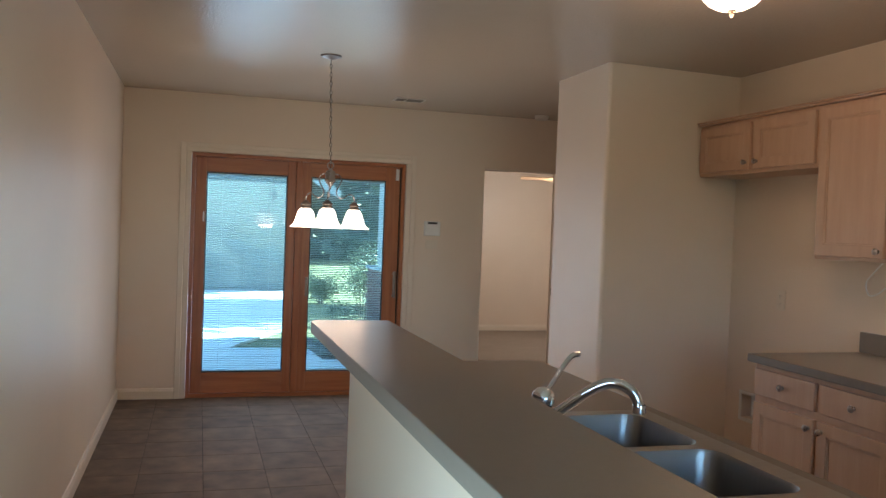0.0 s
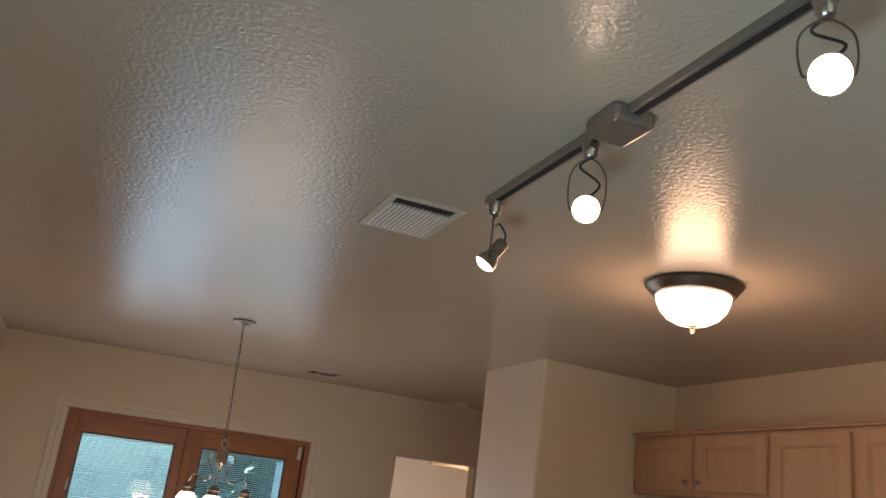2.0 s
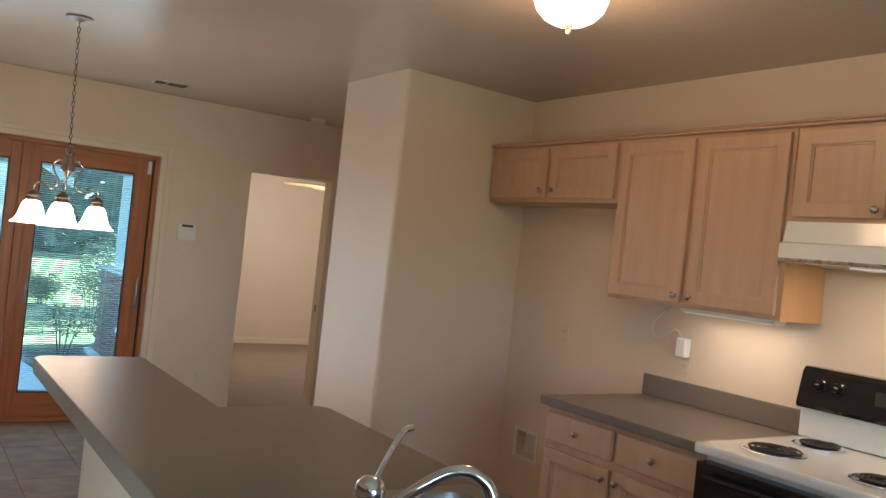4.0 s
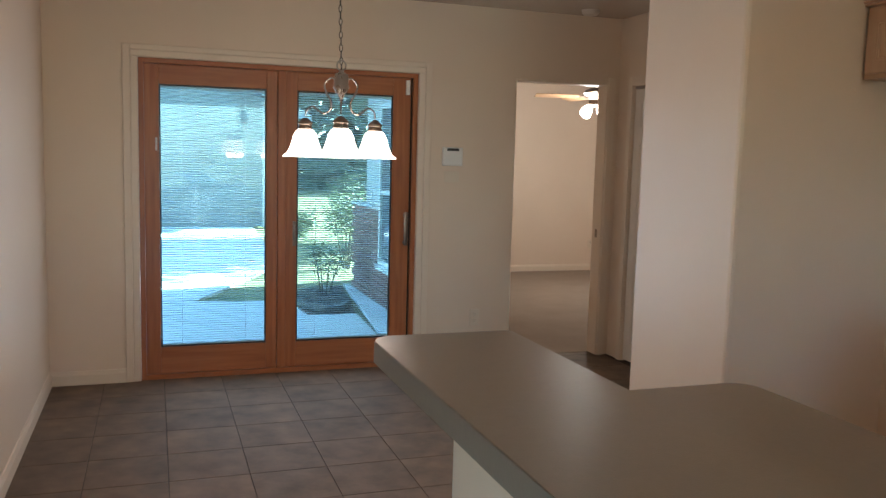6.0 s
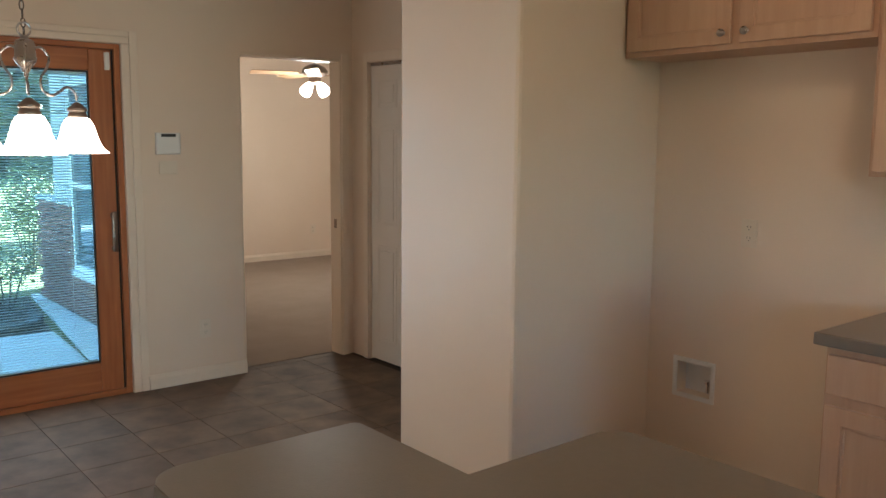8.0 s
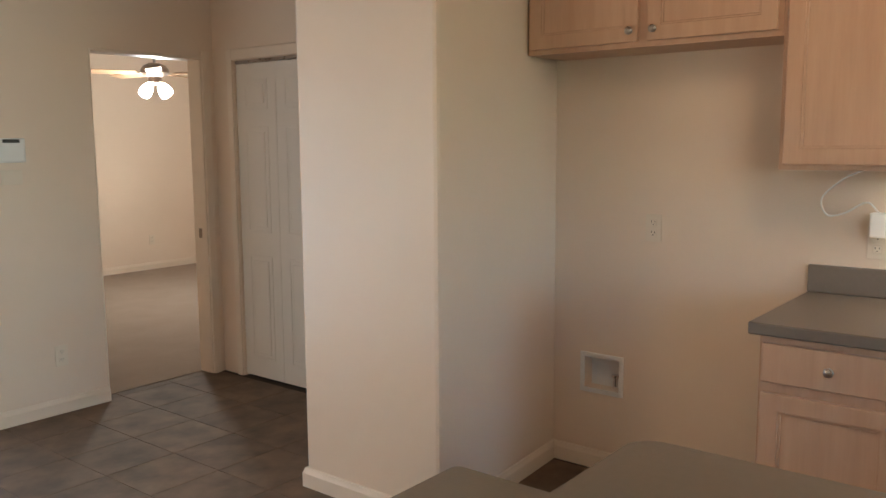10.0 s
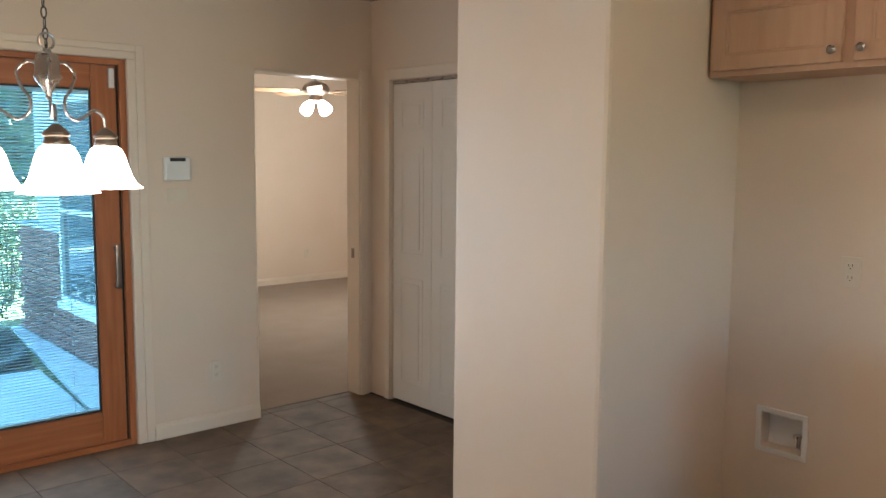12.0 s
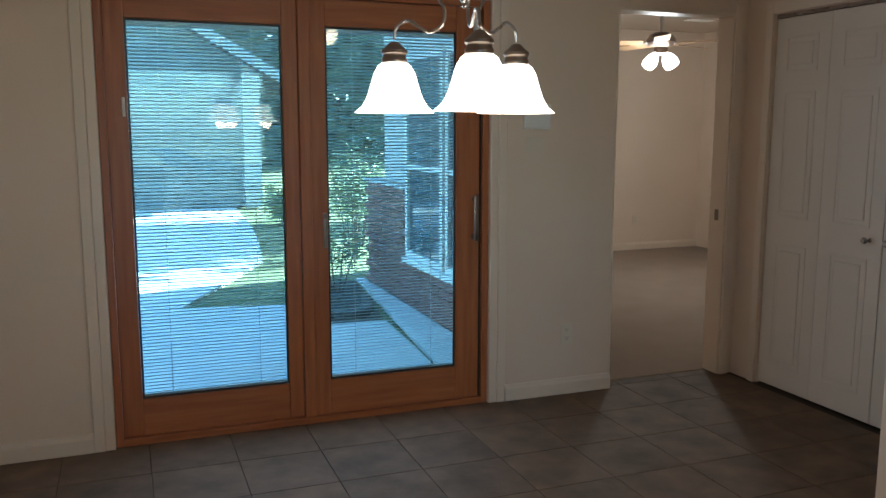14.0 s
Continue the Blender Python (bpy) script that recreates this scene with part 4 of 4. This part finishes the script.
part("edge_band", cub(0.9985, -9.0, 1.0325, 0.9998, -3.841, 1.0730), LAM, bar)
part("edge_band", cub(1.9575, -9.0, 0.8645, 1.9588, -3.80, 0.9035), LAM, sinktop)
sink = thing("kitchen_sink", "stainless steel double bowl sink set in the grey counter", "sink")
bm = bmesh.new()
X = (1.355, 1.435, 1.850, 1.910)
Y = (-5.525, -5.475, -5.125, -5.085, -4.735, -4.685)
for i in range(3):
    for j in range(5):
        if i == 1 and j in (1, 3):
            continue
        cuboid(bm, X[i], Y[j], 0.9042, X[i + 1], Y[j + 1], 0.9085)
bmesh.ops.remove_doubles(bm, verts=bm.verts, dist=1e-5)
part("rim", bm, STEEL, sink)
for ya, yb in ((Y[1], Y[2]), (Y[3], Y[4])):
    bowl = bmesh.new()
    rings = []
    for inset, zz, rr in ((0.0, 0.9086, 0.05), (0.004, 0.895, 0.05), (0.012, 0.80, 0.055), (0.020, 0.755, 0.06), (0.045, 0.735, 0.07)):
        ring_ = []
        xa, xb, yc, yd = X[1] + inset, X[2] - inset, ya + inset, yb - inset
        for cx, cy, s in ((xb - rr, yd - rr, 0), (xa + rr, yd - rr, 90), (xa + rr, yc + rr, 180), (xb - rr, yc + rr, 270)):
            for k in range(7):
                a = radians(s + 15 * k)
                ring_.append(bowl.verts.new((cx + rr * math.cos(a), cy + rr * math.sin(a), zz)))
        rings.append(ring_)
    for a, b in zip(rings, rings[1:]):
        for k in range(28):
            j = (k + 1) % 28
            bowl.faces.new((a[k], a[j], b[j], b[k]))
    bowl.faces.new(rings[-1])
    # corners between the square opening and the rounded bowl
    bowl_part = part("bowl", bowl, STEEL, sink, smooth=True)
    for cx, cy, sx, sy in ((X[1], ya, 1, 1), (X[2], ya, -1, 1), (X[1], yb, 1, -1), (X[2], yb, -1, -1)):
        pts = [(cx - sx * 0.001, cy - sy * 0.001)] + [(cx + sx * 0.05 * (1 - math.cos(radians(q))), cy + sy * 0.05 * (1 - math.sin(radians(q)))) for q in range(0, 91, 15)]
        web = bmesh.new()
        web.faces.new([web.verts.new((p_, q_, 0.9084)) for p_, q_ in pts])
        part("corner_web", web, STEEL, bowl_part)
    part("drain", lathe(bmesh.new(), [(0, 0.737), (0.03, 0.737), (0.04, 0.739), (0.043, 0.7365)], ((X[1] + X[2]) / 2, (ya + yb) / 2, 0), steps=24), CHROME, bowl_part, smooth=True)

faucet = thing("faucet", "chrome single lever kitchen faucet with a curved spout", "faucet")
fx, fy = 1.428, -5.017
part("base_plate", cub(fx - 0.028, fy - 0.11, 0.9086, fx + 0.028, fy + 0.11, 0.922, 0.005), CHROME, faucet)
part("valve_body", lathe(bmesh.new(), [(0.030, 0.922), (0.028, 0.94), (0.024, 0.955), (0.024, 0.985), (0.028, 0.990), (0.028, 1.000), (0.024, 1.003)], (fx, fy, 0), steps=28), CHROME, faucet, smooth=True)
part("ball_cap", lathe(bmesh.new(), [(0.024, 1.000), (0.029, 1.010), (0.030, 1.022), (0.026, 1.036), (0.015, 1.046), (0, 1.049)], (fx + 0.004, fy + 0.01, 0), steps=28), CHROME, faucet, smooth=True)
part("lever", tube(bmesh.new(), [(fx + 0.012, fy + 0.01, 1.035), (fx + 0.045, fy + 0.035, 1.062), (fx + 0.085, fy + 0.062, 1.098), (fx + 0.112, fy + 0.078, 1.116), (fx + 0.135, fy + 0.088, 1.118)], 0.0055, 10, 6, 0.0075), CHROME, faucet, "chrome lever handle", True)
part("spout", tube(bmesh.new(), [(fx, fy, 0.965), (fx + 0.045, fy - 0.015, 0.996), (fx + 0.09, fy - 0.045, 1.040), (fx + 0.13, fy - 0.068, 1.068), (fx + 0.162, fy - 0.088, 1.072), (fx + 0.188, fy - 0.104, 1.056), (fx + 0.200, fy - 0.112, 1.033), (fx + 0.203, fy - 0.116, 1.022)], 0.0135, 14, 7), CHROME, faucet, smooth=True)
part("aerator", lathe(bmesh.new(), [(0.0155, 1.026), (0.0165, 1.022), (0.0165, 1.006), (0.013, 1.004), (0, 1.004)], (fx + 0.203, fy - 0.116, 0), steps=20), CHROME, faucet, smooth=True)

# ---- outdoors ----
G = -0.04
bm = bmesh.new()
bm.faces.new([bm.verts.new(p) for p in ((-400, -400, G - 0.03), (400, -400, G - 0.03), (400, 400, G - 0.03), (-400, 400, G - 0.03))])
structure(part("ground", bm, GRASSM), "patchy green lawn")


def sheet(name, pts, z, mat, label, thick=0.03):
    bm = bmesh.new()
    a = [bm.verts.new((x, y, z)) for x, y in pts]
    b = [bm.verts.new((x, y, z - thick)) for x, y in pts]
    bm.faces.new(a)
    for k in range(len(pts)):
        j = (k + 1) % len(pts)
        bm.faces.new((a[k], b[k], b[j], a[j]))
    bmesh.ops.recalc_face_normals(bm, faces=bm.faces)
    return structure(part(name, bm, mat), label)


sheet("pavement", [(-9, 0.125), (2.235, 0.125), (2.33, 1.3), (2.37, 2.1), (1.92, 2.12), (1.86, 2.88), (1.40, 2.98), (0.96, 3.02), (1.10, 3.35), (1.38, 3.95), (1.70, 4.65), (1.96, 5.28), (2.12, 6.6), (2.28, 8.3), (2.44, 11.4), (-9, 11.4)], G, CONCRETE, "pale concrete driveway and patio")
sheet("pavement", [(2.25, 0.125), (2.685, 0.125), (2.685, 3.85), (2.62, 3.85)], G + 0.005, CONCRETE, "pale concrete walk along the brick wall")
sheet("pavement", [(1.93, 2.13), (2.365, 2.11), (2.60, 3.84), (2.35, 3.86), (2.02, 3.55), (1.88, 2.90)], G - 0.01, SOIL, "dark planting bed")
structure(part("foundation", cub(-8, 0.0, -0.5, 8, 0.12, -0.101), CONCRETE), "concrete foundation under the patio door")
edging = thing("bed_edging", "curved grey stone edging round the planting bed", "edging")
rg = random.Random(5)
stone = mesh_of("stone", cub(-0.055, -0.04, 0, 0.055, 0.04, 0.06, 0.012), EDGE)
for k in range(16):
    a = radians(150 + k * 13)
    s = new("stone", stone)
    s.parent = edging
    s.matrix_local = pose(2.16 + 0.26 * math.cos(a), 3.02 + 0.72 * math.sin(a), G - 0.012, 0, 0, math.degrees(a) + 90 + rg.uniform(-6, 6))

# neighbouring garage
garage = thing("garage_building", "dark grey-green garage with gabled roof and pale corner post", "building")
GY, RX, RZ, PITCH = 11.42, -1.70, 5.15, 0.58
bm = bmesh.new()
prof = [(-6.0, G), (2.60, G), (2.60, RZ - 0.05 - PITCH * 4.30), (RX, RZ - 0.05), (-6.0, RZ - 0.05 - PITCH * 4.30)]
ra = [bm.verts.new((x, GY, z)) for x, z in prof]
rb = [bm.verts.new((x, GY + 6.5, z)) for x, z in prof]
bm.faces.new(ra)
bm.faces.new(rb)
for k in range(5):
    j = (k + 1) % 5
    bm.faces.new((ra[k], ra[j], rb[j], rb[k]))
bmesh.ops.recalc_face_normals(bm, faces=bm.faces)
part("wall", bm, GARAGE, garage)
gd = part("garage_door", cub(-3.4, GY - 0.05, G, 1.45, GY - 0.001, 2.10), GARAGE, garage, "dark panelled garage door")
for i in range(4):
    for j in range(6):
        part("door_panel", cub(-3.35 + j * 0.80, GY - 0.065, G + 0.05 + i * 0.53, -2.60 + j * 0.80, GY - 0.049, G + 0.51 + i * 0.53, 0.01), GARAGE, gd)
part("corner_post", cub(2.60, GY - 0.12, G, 2.90, GY + 0.15, 2.50), SIDING, garage, "pale corner post")
for s in (-1, 1):
    bm = bmesh.new()
    x_edge = RX + s * 5.2
    z_edge = RZ - 5.2 * PITCH
    pts = [(RX, RZ + 0.02), (x_edge, z_edge + 0.02), (x_edge, z_edge - 0.16), (RX, RZ - 0.16)]
    a = [bm.verts.new((x, GY - 0.45, z)) for x, z in pts]
    b = [bm.verts.new((x, GY + 6.8, z)) for x, z in pts]
    bm.faces.new(a)
    bm.faces.new(b)
    for k in range(4):
        j = (k + 1) % 4
        bm.faces.new((a[k], a[j], b[j], b[k]))
    bmesh.ops.recalc_face_normals(bm, faces=bm.faces)
    part("roof", bm, SHINGLE, garage)
    rake = bmesh.new()
    pr = [(RX, RZ + 0.03), (x_edge, z_edge + 0.03), (x_edge, z_edge - 0.17), (RX, RZ - 0.17)]
    a = [rake.verts.new((x, GY - 0.48, z)) for x, z in pr]
    b = [rake.verts.new((x, GY - 0.452, z)) for x, z in pr]
    rake.faces.new(a)
    rake.faces.new(b)
    for k in range(4):
        j = (k + 1) % 4
        rake.faces.new((a[k], a[j], b[j], b[k]))
    bmesh.ops.recalc_face_normals(rake, faces=rake.faces)
    part("rake_board", rake, SIDING, garage, "pale rake board")

# the house's own wing beside the walk: brick below, siding above
BX = 2.70
WTOP = 0.885
structure(part("wall_wing_core", cub(BX + 0.022, 0.125, -0.15, 2.829, 3.78, WTOP), MORTAR), "mortar of the brick wainscot")
structure(part("wall_wing_upper", cub(BX + 0.025, 0.125, WTOP + 0.035, 2.829, 3.15, 2.6), SIDING), "pale grey siding above the brick wainscot")
structure(part("wall_wing_end", cub(BX + 0.025, 3.151, -0.15, 2.829, 3.25, 2.6), SIDING), "pale grey corner board of the wing")
structure(part("wall_wing_end", cub(2.83, 3.305, -0.15, 3.298, 3.36, 2.6), SIDING), "grey siding on the wing's end wall")
structure(part("wall_wing_end", cub(3.30, 4.425, -0.15, 7.1, 4.50, 2.6), SIDING), "grey siding on the wing's end wall")
for k in range(13):
    structure(part("siding_board", cub(BX + 0.012, 2.60, 0.93 + k * 0.125, BX + 0.026, 3.15, 1.047 + k * 0.125, 0.003), SIDING), "pale grey siding board")
structure(part("sill_course", cub(BX - 0.012, 2.60, WTOP + 0.001, 2.829, 3.80, WTOP + 0.034, 0.004), SIDING), "pale ledge on top of the brick wainscot")
# eave and roof slabs added, sized to set the shadow edge outdoors
structure(part("eave", cub(2.20, 0.125, 2.6, 7.2, 4.15, 2.75), SIDING), "overhanging eave of the wing, sized for its shadow")
structure(part("eave_house", cub(-9, 0.125, 2.6, 2.199, 0.75, 2.75), SIDING), "added overhanging eave above the patio door")
structure(part("roof_house", cub(-9, -9.6, 2.76, 7.2, 0.75, 3.3), SHINGLE), "added dark shingle roof over the house")
structure(part("roof_wing", cub(2.21, 0.751, 2.76, 7.2, 4.15, 3.3), SHINGLE), "added dark shingle roof over the wing")
WY0, WY1, WZ0, WZ1 = 0.80, 2.52, 0.37, 1.92


def wing_window(y0, y1):
    win = thing("wing_window", "white framed sash window with dark reflecting glass in the brick wing wall", "window", "wing windows")
    bm = bmesh.new()
    for q in ((y0, WZ0, y0 + 0.05, WZ1), (y1 - 0.05, WZ0, y1, WZ1), (y0 + 0.05, WZ0, y1 - 0.05, WZ0 + 0.05), (y0 + 0.05, WZ1 - 0.05, y1 - 0.05, WZ1)):
        cuboid(bm, BX - 0.035, q[0], q[1], BX + 0.02, q[2], q[3], 0.004)
    part("window_frame", bm, PLASTIC, win, "white window frame")
    part("meeting_rail", cub(BX - 0.028, y0 + 0.05, 1.055, BX + 0.018, y1 - 0.05, 1.095, 0.004), PLASTIC, win)
    part("pane", cub(BX - 0.008, y0 + 0.04, WZ0 + 0.04, BX + 0.006, y1 - 0.04, 1.06), WINGLASS, win)
    part("pane", cub(BX - 0.016, y0 + 0.04, 1.09, BX - 0.002, y1 - 0.04, WZ1 - 0.04), WINGLASS, win)
    part("window_sill", cub(BX - 0.06, y0 - 0.02, WZ0 - 0.05, BX + 0.02, y1 + 0.02, WZ0 - 0.001, 0.005), PLASTIC, win)


wing_window(0.80, 1.64)
wing_window(1.70, 2.52)

# shrubs by the brick wall and at the garage's corner
def shrub(name, label, x, y, stems, low, high, spread, leaves, lean=0.25):
    sh = thing(name, label, "shrub")
    wood, green = bmesh.new(), bmesh.new()
    for k in range(stems):
        a = 2 * math.pi * (k + rg.uniform(-0.3, 0.3)) / stems
        s = rg.uniform(0.4, 1.0) * lean
        foot = Vector((x + 0.04 * math.cos(a), y + 0.04 * math.sin(a), G - 0.03))
        tip = foot + Vector((s * math.cos(a), s * math.sin(a), (high - G) * rg.uniform(0.75, 1.0)))
        mid = foot.lerp(tip, 0.5) + Vector((0, 0, 0.08))
        tube(wood, [foot, mid, tip], 0.009, 6, 5, 0.003)
        for q in range(9):
            f = rg.uniform(max(0.15, (low - G) / (high - G)), 0.95)
            st = foot.lerp(tip, f)
            en = st + Vector((rg.uniform(-1, 1) * spread, rg.uniform(-1, 1) * spread, rg.uniform(0.0, 0.6) * spread))
            tube(wood, [st, st.lerp(en, 0.5) + Vector((0, 0, 0.02)), en], 0.004, 5, 3, 0.002)
            for n in range(leaves):
                c = st.lerp(en, rg.uniform(0.1, 1.15)) + Vector((rg.gauss(0, 0.05), rg.gauss(0, 0.05), rg.gauss(0, 0.05)))
                d = Vector((rg.uniform(-1, 1), rg.uniform(-1, 1), rg.uniform(-0.5, 0.8))).normalized()
                w = d.orthogonal().normalized() * rg.uniform(0.010, 0.018)
                L = rg.uniform(0.035, 0.065)
                green.faces.new([green.verts.new(c), green.verts.new(c + d * L * 0.5 + w), green.verts.new(c + d * L), green.verts.new(c + d * L * 0.5 - w)])
    part("trunk", wood, BARK, sh)
    tagged(part("leaves", green, LEAFM, sh), kind="stuff")


shrub("tall_shrub", "tall multi-stemmed green shrub in sun beyond the brick wall", 2.98, 5.35, 6, 0.50, 1.15, 0.24, 26)
shrub("tall_shrub", "tall multi-stemmed green shrub in sun beyond the brick wall", 3.30, 6.2, 6, 0.45, 1.15, 0.24, 24)
shrub("low_shrub", "low bushy green shrub beside the garage corner", 2.80, 8.7, 6, 0.05, 0.45, 0.22, 36)
shrub("bare_shrub", "thin bare-stemmed shrub with few leaves in the planting bed", 2.30, 3.30, 4, 0.25, 0.58, 0.11, 5, 0.20)
# tree added behind the wing to cast the shade band on the driveway
shade = thing("shade_tree", "tall leafy tree added beyond the wing to shade the driveway", "tree")
bm = bmesh.new()
tube(bm, [(7.9, 9.3, G - 0.1), (7.9, 9.3, 2.0), (8.0, 9.4, 4.5), (8.1, 9.3, 7.6)], 0.25, 12, 6, 0.08)
limbs = []
for k in range(14):
    a = k * 2.4
    st = Vector((8.0, 9.3, 4.0 + 0.25 * k))
    en = st + Vector((2.3 * math.cos(a), 1.9 * math.sin(a), 0.9 + rg.uniform(0, 1)))
    tube(bm, [st, st.lerp(en, 0.5) + Vector((0, 0, 0.3)), en], 0.07, 7, 4, 0.02)
    limbs.append((st, en))
part("trunk", bm, BARK, shade)
bm = bmesh.new()
for st, en in limbs:
    for q in range(1100):
        c = st.lerp(en, rg.uniform(0.0, 1.05)) + Vector((rg.gauss(0, 0.45), rg.gauss(0, 0.35), rg.gauss(0, 0.4)))
        d = Vector((rg.uniform(-1, 1), rg.uniform(-1, 1), rg.uniform(-0.5, 0.6))).normalized()
        w = d.orthogonal().normalized() * 0.12
        bm.faces.new([bm.verts.new(c), bm.verts.new(c + d * 0.13 + w), bm.verts.new(c + d * 0.28), bm.verts.new(c + d * 0.13 - w)])
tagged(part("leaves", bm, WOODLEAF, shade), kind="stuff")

# dense woods beyond the garage and the lawn
woods = structure(new("backdrop"), "dark green woods beyond the garage")
bm = bmesh.new()
wr = random.Random(11)
for k in range(24000):
    x, z = wr.uniform(-16, 22), -0.2 + 18.0 * wr.random()
    if z > 14.5 + 2.5 * math.sin(x * 0.7) + 1.2 * math.sin(x * 2.1 + 1):
        continue
    c = Vector((x, 28 + 2.5 * wr.random(), z))
    d = Vector((wr.uniform(-1, 1), wr.uniform(-0.4, 0.4), wr.uniform(-1, 1))).normalized() * wr.uniform(0.25, 0.55)
    w = Vector((-d.z, wr.uniform(-0.2, 0.2), d.x)) * 0.5
    bm.faces.new([bm.verts.new(c - d), bm.verts.new(c + w), bm.verts.new(c + d), bm.verts.new(c - w)])
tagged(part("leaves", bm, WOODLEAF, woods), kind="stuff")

# ---- pieces: floor tiles and bricks ----
P = 0.345
tile_mesh = mesh_of("tile", cub(-P / 2 + 0.0015, -P / 2 + 0.0015, -0.006, P / 2 - 0.0015, P / 2 - 0.0015, 0.0, 0.0015), TILE)
floor_ = structure(new("floor"), "dark brown slate-look square tiles with grout joints")
rows, rest = [], bmesh.new()
clipped = {}
for i in range(12):
    for j in range(28):
        xa, xb = 2.720 + (i - 8) * P, 2.720 + (i - 7) * P
        yb, ya = 0.025 - (j - 1) * P, 0.025 - j * P
        xa, xb, yb = max(xa, 0.0), min(xb, 3.78), min(yb, 0.10)
        if xb - xa < 0.03 or yb - ya < 0.03 or (xa > 2.86 and ya > -2.48 and yb < -1.84):
            continue
        if ya < -7.4:
            cuboid(rest, xa + 0.0025, ya + 0.0025, -0.0055, xb - 0.0025, yb - 0.0025, 0.0)
            continue
        key = (round(xb - xa, 3), round(yb - ya, 3))
        if key not in clipped:
            clipped[key] = mesh_of("tile", cub(-key[0] / 2 + 0.0015, -key[1] / 2 + 0.0015, -0.0055, key[0] / 2 - 0.0015, key[1] / 2 - 0.0015, 0.0, 0.0015), TILE)
        t_ = new("tile", clipped[key])
        t_.parent = floor_
        t_.location = ((xa + xb) / 2, (ya + yb) / 2, 0)
tagged(part("tiles_behind", rest, TILE, floor_), kind="stuff")

bl, bh = 0.195, 0.057
brick_wall = structure(new("brick_wainscot"), "brown-red running bond brick wainscot of the wing")
full = mesh_of("brick", cub(-0.012, -bl / 2, -bh / 2, 0.014, bl / 2, bh / 2, 0.003), BRICKM)
count = 0
for r in range(14):
    z = G + 0.034 + r * 0.067
    off = (r % 2) * 0.103
    for c in range(18):
        y = 3.70 - off - c * 0.206
        if y < 0.25 or (WZ0 - 0.06 < z < WZ1 and WY0 - 0.13 < y < WY1 + 0.13):
            continue
        if count < 296:
            b = new("brick", full)
            b.parent = brick_wall
            b.location = (BX + 0.010 + rg.uniform(-0.0015, 0.0015), y, z)
            count += 1

# each thing's empty stands at its base
bpy.context.view_layer.update()
for ob in [o for o in scene.objects if o.type == "EMPTY" and o.parent is None]:
    pts = [c.matrix_world @ Vector(v) for c in ob.children_recursive if c.type == "MESH" for v in c.bound_box]
    if pts:
        base_ = Vector(((min(p.x for p in pts) + max(p.x for p in pts)) / 2, (min(p.y for p in pts) + max(p.y for p in pts)) / 2, min(p.z for p in pts)))
        ob.location = base_
        for c in ob.children:
            c.matrix_parent_inverse = Matrix.Translation(-base_)
